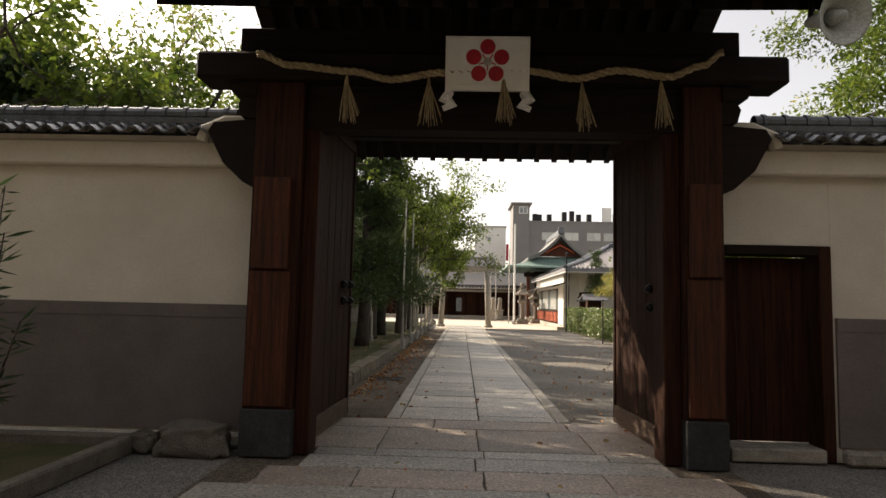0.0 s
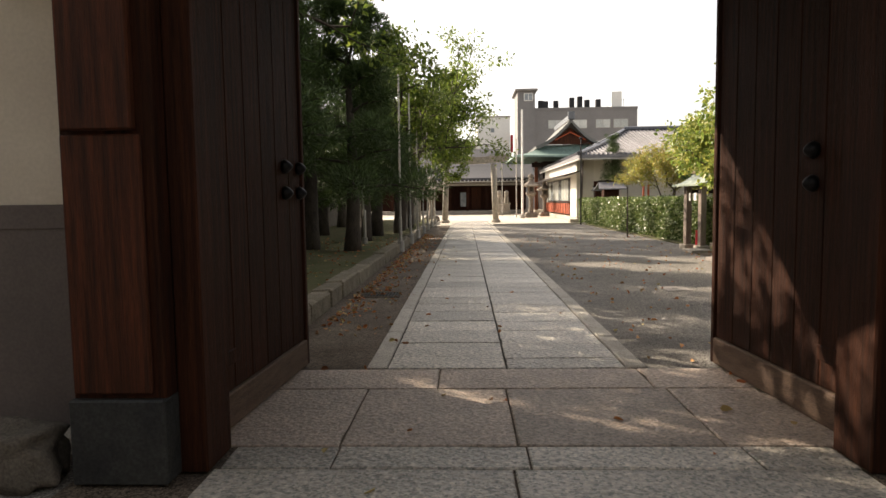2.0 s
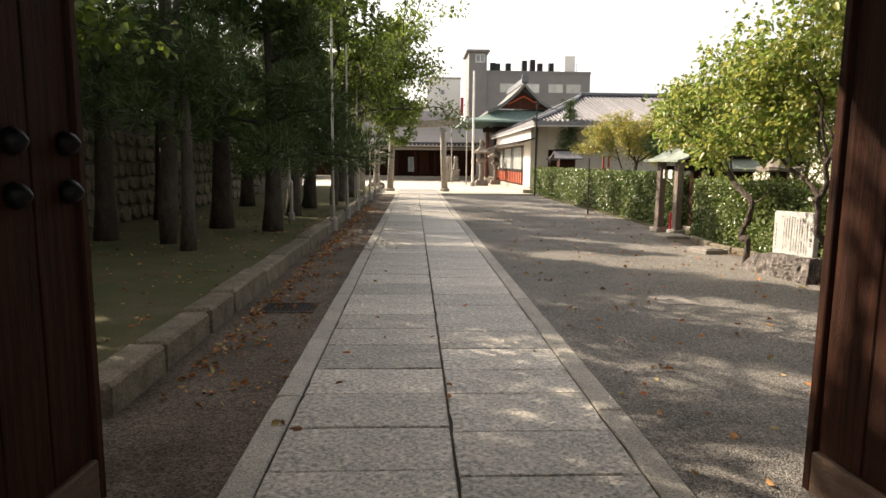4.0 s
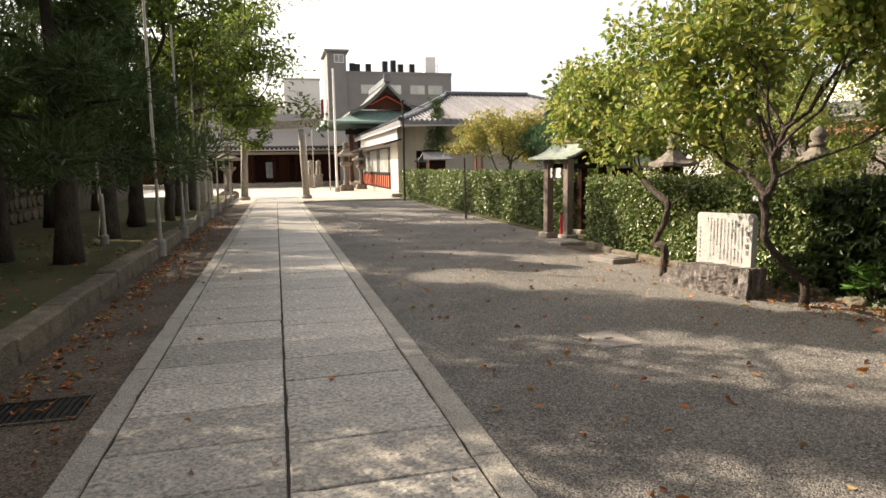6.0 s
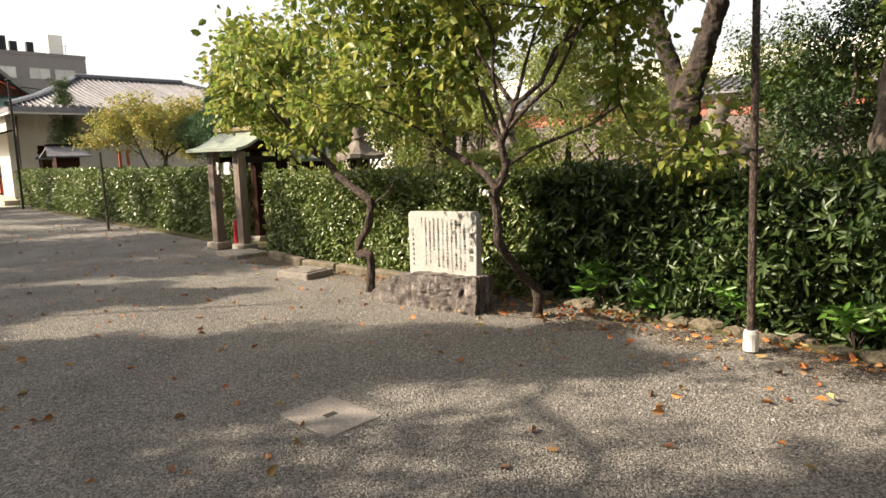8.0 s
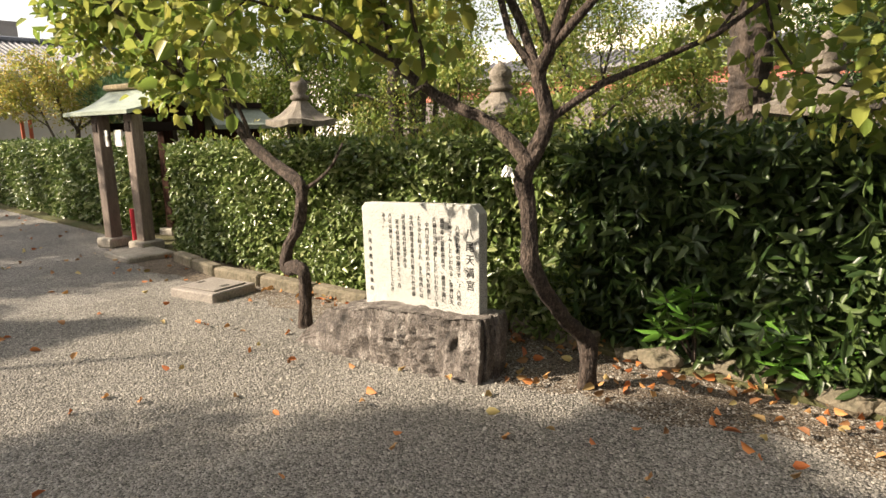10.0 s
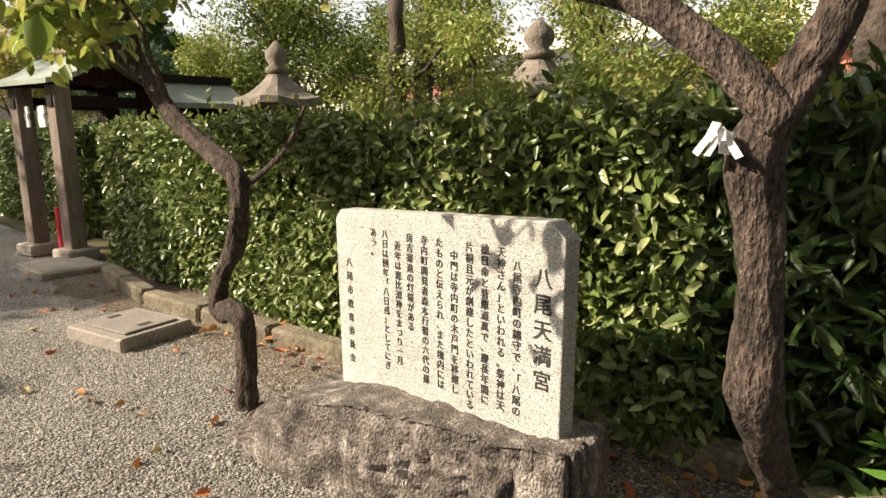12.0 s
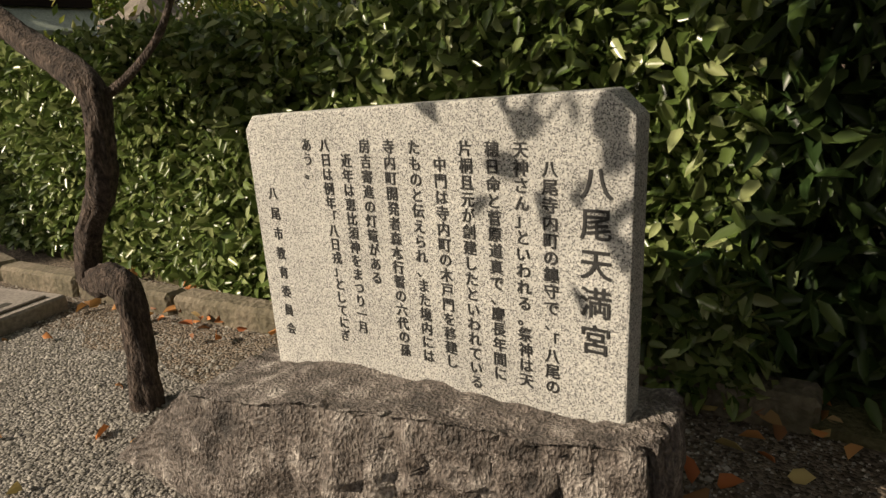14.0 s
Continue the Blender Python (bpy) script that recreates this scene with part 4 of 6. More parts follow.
        tube(bm, [(0.4, y, 3.9), (0.35, y - 0.1, 3.6), (0.3, y - 0.06, 0.1)], 0.05, 8)
        part("downpipe", bm, M_DADO, t)
    b("fascia", (-0.3, 16.4, -2.85, -2.78, 3.82, 3.98), M_PAPER)
    b("fascia", (-0.32, -0.25, -2.7, 17.4, 3.82, 3.98), M_PAPER)
    return t


def worship_hall():
    t = thing("worship_hall", "dark timber hall with long low eaves behind the stone torii", "shrine building", (1.5, 70, 0))
    b = lambda n, d, m, l="": boxpart(n, d, m, t, l, 0.01)
    b("platform", (-14, 5, -1.2, 12, 0, 0.35), M_STONE)
    b("wall", (-14, 5, 2.5, 2.8, 0.35, 4.2), M_WOOD)
    for i in range(10):
        x = -13.6 + i * 2.03
        b("pillar", (x - 0.12, x + 0.12, -0.3, -0.06, 0.35, 3.9), M_WOOD)
    for i in range(6):
        x = -5.4 + i * 1.1
        b("door", (x, x + 1.04, 2.38, 2.49, 0.4, 2.9), M_RED if i % 3 == 1 else M_WOOD, "")
    b("white_board", (-2.2, -1.6, -0.4, -0.34, 0.8, 2.3), M_GLASS)
    b("eave_beam", (-14.5, 5.2, -0.8, -0.4, 3.0, 3.25), M_POLE)
    bm = bmesh.new()
    curved_roof(bm, ((-14.8, 4.0, 6.2), (5.6, 4.0, 6.2)), ((-14.8, -2.2, 3.75), (5.6, -2.2, 3.75)), 0.3, 5, 0.22)
    curved_roof(bm, ((-14.8, 4.0, 6.2), (5.6, 4.0, 6.2)), ((-14.8, 10.5, 3.9), (5.6, 10.5, 3.9)), 0.3, 5, 0.22)
    part("roof", bm, M_TILEDARK, t, "dark tiled roof")
    b("lower_eave", (-14.8, 5.4, -2.6, -0.4, 3.32, 3.42), M_POLE, "pale thin eave edge")
    for i in range(50):
        x = -14.6 + i * 0.4
        b("rafter_end", (x, x + 0.12, -2.3, -2.1, 3.44, 3.54), M_PAPER)
    return t


def apartment():
    t = thing("apartment_building", "grey concrete apartment block with a stair tower and rooftop vents", "building", (16, 95, 0))
    def b(n, d, m, l="", p=None):
        return boxpart(n, d, m, p or t, l)
    b("wall", (-6.0, 8.7, 0, 14, 0, 14.2), M_APART, "grey tiled wall")
    b("parapet", (-6.0, 8.75, -0.06, 0.1, 14.203, 14.6), M_APART)
    b("tower", (-8.5, -6.003, -0.3, 6, 0, 17.0), M_APART, "stair tower")
    bm = bmesh.new()
    for d in ((-8.9, -5.6, -0.8, 6.6, 17.0, 17.3),):
        bx(bm, *d, 0.1)
    lathe(bm, [(1.5, 17.3), (0.3, 17.8)], at=(-7.25, 2.6, 0), square=True)
    part("tower_roof", bm, M_APART, t)
    w = b("window", (-7.6, -6.3, -0.36, -0.28, 15.6, 16.7), M_WHITE, "white framed tower window")
    for k in range(2):
        b("pane", (-7.5 + k * 0.6, -6.98 + k * 0.6, -0.38, -0.362, 15.7, 16.6), M_GLASS, "", w)
    for z in (11.6, 8.6, 5.6):
        for x in (-4.1, -0.6, 2.75, 5.3):
            w = b("window", (x, x + 2.1, -0.05, 0.05, z, z + 1.25), M_POLE)
            for k in range(2):
                b("pane", (x + 0.06 + k * 1.02, x + 1.02 + k * 1.02, -0.08, -0.052, z + 0.06, z + 1.19), M_CURTAIN, "", w)
    for x, h in ((-5.4, 1.0), (-4.7, 0.9), (-3.2, 0.95), (-0.9, 1.35), (0.25, 1.5), (1.3, 1.0), (2.9, 1.05)):
        b("roof_vent", (x, x + 0.7, 0.6, 1.4, 14.2, 14.75 + h), M_IRON, "dark rooftop vent")
    b("water_tank", (5.2, 6.7, 1, 2.6, 14.2, 16.9), M_WHITE, "white rooftop tank")
    bm = bmesh.new()
    tube(bm, [(6.95, 1, 14.2), (6.95, 1, 16)], 0.03, 5)
    tube(bm, [(6.6, 1, 15.7), (7.3, 1, 15.7)], 0.02, 5)
    part("antenna", bm, M_IRON, t)
    return t


def white_block():
    t = thing("apartment_building", "tall white building with a pale lower wing beyond the hall", "building", (4, 112, 0))
    boxpart("wall", (-2, 3.6, 0, 10, 0, 15.5), M_WHITE, t)
    boxpart("parapet", (-2.1, 3.7, -0.1, 10.1, 15.503, 15.8), M_POLE, t)
    boxpart("wing", (-14, -2.003, 0, 10, 0, 11.5), M_OFFICE, t)
    w = boxpart("window", (0.3, 0.9, -0.06, 0.06, 13.0, 13.7), M_GLASS, t)
    boxpart("sign", (3.72, 4.1, -0.4, 1.0, 9.6, 12.5), M_REDPAINT, t, "red hanging sign board")
    t2 = thing("house", "grey tiled house roofs packed behind the shrine hall", "building", (-4, 88, 0))
    boxpart("wall", (-9, 8, 0, 7, 0, 6.3), M_APART, t2)
    bm = bmesh.new()
    curved_roof(bm, ((-9.6, 3.5, 8.6), (8.6, 3.5, 8.6)), ((-9.6, -0.8, 6.6), (8.6, -0.8, 6.6)), 0.0, 2, 0.3)
    curved_roof(bm, ((-9.6, 3.5, 8.6), (8.6, 3.5, 8.6)), ((-9.6, 7.8, 6.6), (8.6, 7.8, 6.6)), 0.0, 2, 0.3)
    part("roof", bm, M_TILEDARK, t2)


def red_house():
    t = thing("hall_beyond_garden", "long low building with grey tiled roof and faded red wall band", "building", (25, 22, 0))
    boxpart("wall", (0, 8, -30, 16, 0, 2.85), M_DADO, t)
    boxpart("red_band", (-0.03, 0.0, -30, 16, 2.85, 3.4), M_PINK, t, "faded red wall band")
    boxpart("pale_band", (-0.2, 0.0, -30, 16, 3.405, 3.65), M_PAPER, t)
    bm = bmesh.new()
    curved_roof(bm, ((1.2, -31, 4.35), (1.2, 17, 4.35)), ((-0.7, -31, 3.72), (-0.7, 17, 3.72)), 0.05, 4, 0.12)
    part("roof", bm, M_TILEFAR, t)
    bm = bmesh.new()
    for i in range(160):
        y = -31 + i * 0.3
        tube(bm, [(1.2, y, 4.4), (0.2, y, 4.02), (-0.75, y, 3.74)], 0.07, 5)
    part("tiling", bm, M_TILEFAR, t, kind="stuff")


shrine_hall()
office()
worship_hall()
apartment()
white_block()
red_house()

# Added side blocks close the horizon in place of unknown houses.
for i, (x, z) in enumerate(((-40, 7), (34, 6))):
    t = thing("house", "plain blocks added to close off the sides of the grounds", "building", (x, 40, 0))
    boxpart("wall", (-3, 3, -45, 60, 0, z), M_OFFICE if i else M_DADO, t)
# Added block behind the viewpoint, where it holds back sky light from the gate.
t = thing("house", "unseen block added across the street to hold back sky light", "building", (0, -9, 0))
boxpart("wall", (-30, 30, -4, 0, 0, 9), M_DADO, t)


# ---- things by the path ----
# stele on its rock
def stele():
    t = thing("stone_stele", "pale speckled granite tablet with engraved black characters, on a rough rock", "stone monument", (5.93, 14.02, 0.0))
    bm = bmesh.new()
    prof = [(-0.505, 0.28), (0.555, 0.22), (0.56, 0.975), (0.525, 1.012), (-0.465, 1.05), (-0.515, 1.0)]
    a = [bm.verts.new((0.0, y, z)) for y, z in prof]
    b = [bm.verts.new((0.08, y, z)) for y, z in prof]
    bm.faces.new(a); bm.faces.new(b)
    for k in range(6):
        bm.faces.new((a[k], a[(k + 1) % 6], b[(k + 1) % 6], b[k]))
    bmesh.ops.bevel(bm, geom=list(bm.edges), offset=0.006, segments=2, affect="EDGES", profile=0.5)
    part("slab", bm, M_STELE, t)
    cols = [(-0.47, 0.862, 0.074, "八尾天満宮"), (-0.345, 0.935, 0.0355, "　八尾寺内町の鎮守で、「八尾の"), (-0.28, 0.935, 0.0355, "天神さん」といわれる。祭神は天"),
            (-0.212, 0.935, 0.0355, "穂日命と菅原道真で、慶長年間に"), (-0.145, 0.935, 0.0355, "片桐且元が創建したといわれている。"), (-0.075, 0.935, 0.0355, "　中門は寺内町の木戸門を移建し"),
            (-0.005, 0.935, 0.0355, "たものと伝えられ、また境内には"), (0.07, 0.935, 0.0355, "寺内町開発者森本行誓の六代の孫"), (0.145, 0.935, 0.0355, "房吉寄進の灯篭がある"),
            (0.21, 0.935, 0.0355, "　近年は恵比須神をまつり一月"), (0.28, 0.935, 0.0355, "八日は例年「八日戎」としてにぎ"), (0.345, 0.935, 0.0355, "あう。"), (0.475, 0.80, 0.038, "八尾市教育委員会")]
    made = []
    for y, z, size, text in cols:
        y = y * 0.975 + (0.018 if abs(y) > 0.4 else -0.008)
        step = size * (1.03 if size < 0.037 else (1.5 if size < 0.05 else 1.09))
        for k, letter in enumerate(text):
            if letter == "\u3000":
                continue
            cu = bpy.data.curves.new("character", "FONT")
            cu.body, cu.size, cu.align_x = letter, size * (0.93 if size > 0.06 else 1), "CENTER"
            cu.extrude, cu.offset = 0.0012, size * 0.009
            made.append((new("character", cu), y, z - 0.01 - k * step))
    bpy.context.view_layer.update()
    graph = bpy.context.evaluated_depsgraph_get()
    for ob, y, z in made:
        me = bpy.data.meshes.new_from_object(ob.evaluated_get(graph))
        bpy.data.objects.remove(ob)
        me.materials.clear()
        me.materials.append(M_INK)
        o = new("character", me)
        o.parent = t
        o.matrix_basis = pose(-0.0012, y, z, 90, 0, -90)
    return t


def rock_shape():
    """A block with a sheer furrowed front, a cut end and a sloping far end."""
    bm = bmesh.new()
    bmesh.ops.create_cube(bm, size=2.0)
    bmesh.ops.subdivide_edges(bm, edges=list(bm.edges), cuts=55, use_grid_fill=True)
    for v in bm.verts:
        c = v.co.copy()
        d = c.normalized()
        m = c.lerp(d * 1.15, 0.13)
        y = m.y
        front = max(0.0, -m.x)
        xf = -0.25 + (0.8 - y) * 0.135
        px = xf + (0.27 - xf) * (m.x + 1) / 2 - (1 - m.z) * 0.03 * front
        py = -0.01 + y * 0.745
        top = 0.33 - max(0.0, y - 0.1) * 0.08 - max(0.0, y - 0.72) * 0.55 + max(0.0, 0.25 - y) * 0.04
        if y > 0.55:
            px += (y - 0.55) * 0.1 * front
            py += (1 - m.z) * 0.10
        pz = -0.05 + (top + 0.05) * (m.z + 1) / 2
        right = 1.0 if y < 0.35 else 0.55
        along = py if abs(c.x) > 0.99 else px
        wav = noise.noise(Vector((along * 3, pz * 5, 1))) * 0.05
        groove = 0.0
        for fy, fz, amp in ((9.0, 1.0, 0.042), (19.0, 2.2, 0.028), (42.0, 5.0, 0.012)):
            g = 1 - min(1.0, abs(noise.noise(Vector(((along + wav) * fy, pz * fz, fy)))) * 4)
            groove += g * amp
        fur = -groove * right
        big = noise.noise(Vector((px * 3, py * 3, pz * 3)) + Vector((3, 1, 7))) * 0.05
        fine = noise.noise(Vector((px, py, pz)) * 30) * 0.008
        side = Vector((d.x, d.y * 0.6, 0)) * (big * 0.8 + fine * 1.5 + (fur if (abs(c.x) > 0.99 and c.x < 0) or c.y < -0.99 else 0))
        v.co = Vector((px, py, pz)) + side + Vector((0, 0, (big * 0.5 + fine * 1.5 + noise.noise(Vector((px, py, 0)) * 7) * 0.012) if c.z > 0.9 else 0))
    return bm


ROCK = part("base_rock", rock_shape(), M_ROCK, smooth=True, loc=(5.86, 14.17, 0))
tagged(ROCK, "rough weathered grey-brown base rock with vertical furrows under the tablet", "rock")
stele()


# smaller things
def slab_cover(name, label, cat, w, l, h, loc, rz, m, holes):
    t = thing(name, label, cat, loc, rz=rz)
    boxpart("rim", (-w / 2, w / 2, -l / 2, l / 2, -0.03, h - 0.004), m, t, bev=0.012)
    boxpart("lid", (-w / 2 + 0.07, w / 2 - 0.07, -l / 2 + 0.06, l / 2 - 0.06, h - 0.003, h + 0.012), m, t, bev=0.006)
    # Plates on top of the lid carry the holes' shade as dark colour.
    for x, y in holes:
        boxpart("hand_hole", (x - 0.045, x + 0.045, y - 0.025, y + 0.025, h + 0.0125, h + 0.0145), M_JOINT, t, "flat dark plate in place of a lifting hole")
    return t


slab_cover("concrete_cover", "raised worn concrete pit cover with two lifting holes on the gravel", "pit cover", 0.52, 0.62, 0.07, (5.93, 16.9, 0), 12, M_PATIO, ((0.0, -0.17), (0, 0.17)))
slab_cover("concrete_cover", "flat concrete manhole cover with a small dark slot in the gravel", "manhole cover", 0.56, 0.66, 0.0, (3.33, 12.38, -0.022), 3, M_PATIO, ((0.0, 0.0),))
def grate():
    t = thing("drain_grate", "dark slotted drain grate in the gravel by the bed", "drain grate", (-1.55, 11.9, -0.012))
    # A solid block in dark colour takes the place of the shaded pit.
    boxpart("pit", (-0.3, 0.3, -0.22, 0.22, -0.05, 0.0), M_JOINT, t)
    for d in ((-0.32, 0.32, -0.25, -0.222), (-0.32, 0.32, 0.222, 0.25), (-0.32, -0.302, -0.22, 0.22), (0.302, 0.32, -0.22, 0.22)):
        boxpart("frame_bar", (*d, -0.02, 0.012), M_DIRT, t)
    for i in range(12):
        x = -0.275 + i * 0.05
        boxpart("bar", (x - 0.012, x + 0.012, -0.218, 0.218, 0.002, 0.01), M_IRON, t)


grate()


def pole(name, label, cat, x, y, z, h, r, m, base_r=0.0, base_h=0.0, base_m=None, lean=(0, 0), group="", sleeve=0.0):
    t = thing(name, label, cat, (x, y, z), group)
    bm = bmesh.new()
    tube(bm, [(0, 0, 0), (lean[0] * 0.5, lean[1] * 0.5, h / 2), (lean[0], lean[1], h)], [r, r * 0.92, r * 0.8], 12)
    part("shaft", bm, m, t, smooth=False)
    if base_r:
        bm = bmesh.new()
        lathe(bm, [(base_r, 0), (base_r, base_h * 0.85), (base_r * 0.8, base_h)], 14)
        part("socket", bm, base_m or M_CONC, t, "round concrete socket")
    if sleeve:
        bm = bmesh.new()
        lathe(bm, [(r * 1.5, base_h), (r * 1.5, sleeve), (r * 1.1, sleeve + 0.05)], 12)
        part("sleeve", bm, m, t)
    return t


for y in (20.5, 23.9, 27.2, 30.6, 34.0, 37.8, 41.5):
    pole("banner_pole", "slim grey steel banner pole in a concrete socket", "pole", -2.1, y, 0, 5.2, 0.032, M_POLE, 0.11, 0.34, M_CONC, (0.02, 0), "banner poles", 1.0)
pole("banner_pole", "grey steel pole with a thick sleeve standing in the bed", "pole", -3.3, 21.3, 0.2, 2.6, 0.035, M_POLE, 0.09, 0.2, M_CONC, (-0.08, 0.05), sleeve=1.0)
pole("garden_pole", "weathered brown pole set in a white plastic base", "pole", 6.42, 10.92, 0, 4.2, 0.032, M_BARK, 0.06, 0.17, M_WHITE, (0.02, 0.12))
pole("flag_pole", "tall white flag pole beside the big stone lantern", "flag pole", 4.35, 52.3, 0, 8.5, 0.09, M_WHITE, 0.2, 0.3, M_CONC)
pole("flag_pole", "thin pale pole near the guardian statue", "flag pole", 3.2, 60, 0, 4.8, 0.05, M_POLE)
pole("flag_pole", "thin pale pole near the guardian statue", "flag pole", 2.7, 60, 0, 4.4, 0.05, M_POLE)
pole("flag_pole", "thin dark pole behind the tall white flag pole", "flag pole", 4.1, 55, 0, 6.6, 0.05, M_POLE)
pole("stake", "thin dark timber stake leaning at the hedge", "stake", 6.1, 26.5, 0, 1.95, 0.03, M_BARK, lean=(0.12, 0.5))


def lamp_post():
    t = thing("lamp_post", "thin black lamp post with a short side arm by the office", "lamp post", (6.45, 38.4, 0))
    bm = bmesh.new()
    tube(bm, [(0, 0, 0), (0, 0, 4.9)], 0.045, 10)
    part("shaft", bm, M_IRON, t)
    bm = bmesh.new()
    tube(bm, [(0, 0, 4.55), (0.5, 0, 4.7), (1.1, 0, 4.62)], 0.02, 6)
    part("arm", bm, M_IRON, t)
    bm = bmesh.new()
    lathe(bm, [(0.02, 0.1), (0.12, 0.04), (0.1, 0)], 10, at=(0, 0, 4.9))
    part("lamp_head", bm, M_IRON, t)


lamp_post()


def torii():
    t = thing("stone_torii", "weathered grey stone torii with a curved top beam", "torii gate", (0.15, 43.6, 0))
    for s in (-1, 1):
        bm = bmesh.new()
        tube(bm, [(s * 1.68, 0, 0), (s * 1.6, 0, 2), (s * 1.52, 0, 3.85)], [0.2, 0.185, 0.17], 18)
        part("pillar", bm, M_STONE, t, smooth=True)
        bm = bmesh.new()
        lathe(bm, [(0.3, 0), (0.3, 0.12), (0.24, 0.2)], 18, at=(s * 1.68, 0, 0))
        part("foot", bm, M_STONE, t)
    bm = bmesh.new()
    rings = []
    for i in range(11):
        x = -2.55 + i * 0.51
        z = 4.05 + 0.03 * x * x
        rings.append([bm.verts.new((x, y, z + dz)) for y, dz in ((-0.2, -0.2), (0.2, -0.2), (0.26, 0.22), (-0.26, 0.22))])
    for a, c in zip(rings, rings[1:]):
        for k in range(4):
            bm.faces.new((a[k], a[(k + 1) % 4], c[(k + 1) % 4], c[k]))
    bm.faces.new(rings[0]); bm.faces.new(rings[-1])
    part("top_beam", bm, M_STONE, t)


torii()


def lantern(x, y, s, label, group="", finial=True, slim=1.0):
    t = thing("stone_lantern", label, "stone lantern", (x, y, 0), group)
    t.scale = (slim, slim, 1)
    seq = [("base", [(0.42, 0), (0.42, 0.18), (0.3, 0.3)], True), ("shaft", [(0.2, 0.3), (0.15, 0.7), (0.15, 0.95), (0.21, 1.2)], False),
           ("platform", [(0.2, 1.2), (0.34, 1.32), (0.34, 1.42)], True), ("fire_box", [(0.22, 1.42), (0.22, 1.78)], True)]
    for n, p, q in seq:
        bm = bmesh.new()
        lathe(bm, [(r * s, z * s) for r, z in p], 14, square=q)
        part(n, bm, M_LANTERN, t)
    bm = bmesh.new()
    n = 16
    rings = []
    for f in range(6):
        r = 0.62 * (1 - f / 5) ** 1.0 + 0.1 * (f / 5)
        ring = []
        for k in range(n):
            a = 2 * math.pi * (k + 0.5) / n
            c, q = math.cos(a), math.sin(a)
            m = max(abs(c), abs(q))
            cx, cy = c / m * r, q / m * r
            corner = (min(abs(c), abs(q)) / m) ** 3
            zz = 1.79 + 0.34 * (f / 5) ** 1.6 + 0.13 * corner * (1 - f / 5) ** 2
            ring.append(bm.verts.new((cx * s, cy * s, zz * s)))
        rings.append(ring)
    low = [bm.verts.new((v.co.x, v.co.y, v.co.z - 0.08 * s)) for v in rings[0]]
    rings.insert(0, low)
    for a, b in zip(rings, rings[1:]):
        for k in range(n):
            bm.faces.new((a[k], a[(k + 1) % n], b[(k + 1) % n], b[k]))
    bm.faces.new(rings[0]); bm.faces.new(rings[-1])
    part("cap", bm, M_LANTERN, t)
    if finial:
        bm = bmesh.new()
        lathe(bm, [(0.12 * s, 2.1 * s), (0.2 * s, 2.13 * s), (0.2 * s, 2.17 * s), (0.12 * s, 2.21 * s), (0.19 * s, 2.29 * s), (0.18 * s, 2.37 * s), (0.08 * s, 2.45 * s), (0.01, 2.5 * s)], 14)
        part("finial", bm, M_LANTERN, t, smooth=True)
    # Thin plates on the solid fire box; the hollow's shade is their dark colour.
    for k in range(2):
        bm = bmesh.new()
        bx(bm, -0.12 * s, 0.12 * s, -0.225 * s, -0.222 * s, 1.48 * s, 1.72 * s)
        o = part("opening", bm, M_JOINT, t, "flat dark plate in place of the fire box hollow")
        o.rotation_euler = (0, 0, -math.pi / 2 * k)
    return t


lantern(9.5, 12.56, 0.9, "weathered grey stone lantern with a wide upturned cap in the garden", "garden lanterns", slim=0.85)
lantern(8.6, 19.1, 0.94, "weathered stone lantern half hidden by the hedge", "garden lanterns", slim=0.72)
lantern(9.3, 15.95, 0.92, "dark stone lantern among the garden shrubs", "garden lanterns", slim=0.8)
lantern(5.2, 54, 1.45, "tall old stone lantern on the forecourt before the shrine", "forecourt lanterns", slim=0.8)
lantern(6.7, 57, 1.3, "old stone lantern beside the shrine office", "forecourt lanterns", slim=0.8)
lantern(-2.6, 47.5, 1.3, "stone lantern beyond the torii", "forecourt lanterns")


def guardian(x, y):
    bm = bmesh.new()
    lathe(bm, [(0.42, 0), (0.42, 0.25), (0.32, 0.32), (0.32, 0.95), (0.4, 1.05), (0.4, 1.15)], at=(0, 0, 0), square=True)
    tube(bm, [(0, 0.3, 1.15), (0, 0.15, 1.5), (0, -0.05, 1.85), (0, -0.18, 2.0)], [0.3, 0.27, 0.2, 0.12], 10)
    tube(bm, [(0, 0.02, 1.9), (0, -0.15, 2.2), (0, -0.3, 2.28)], [0.2, 0.25, 0.14], 10)
    for s in (-1, 1):
        tube(bm, [(s * 0.12, -0.2, 1.8), (s * 0.13, -0.25, 1.15)], 0.07, 8)
    ob = part("guardian_statue", bm, M_STONE, loc=(x, y, 0), smooth=False)
    tagged(ob, "seated stone guardian beast on a tall stone pedestal", "statue", "guardian statues")


guardian(3.9, 65)
guardian(3.1, 63)


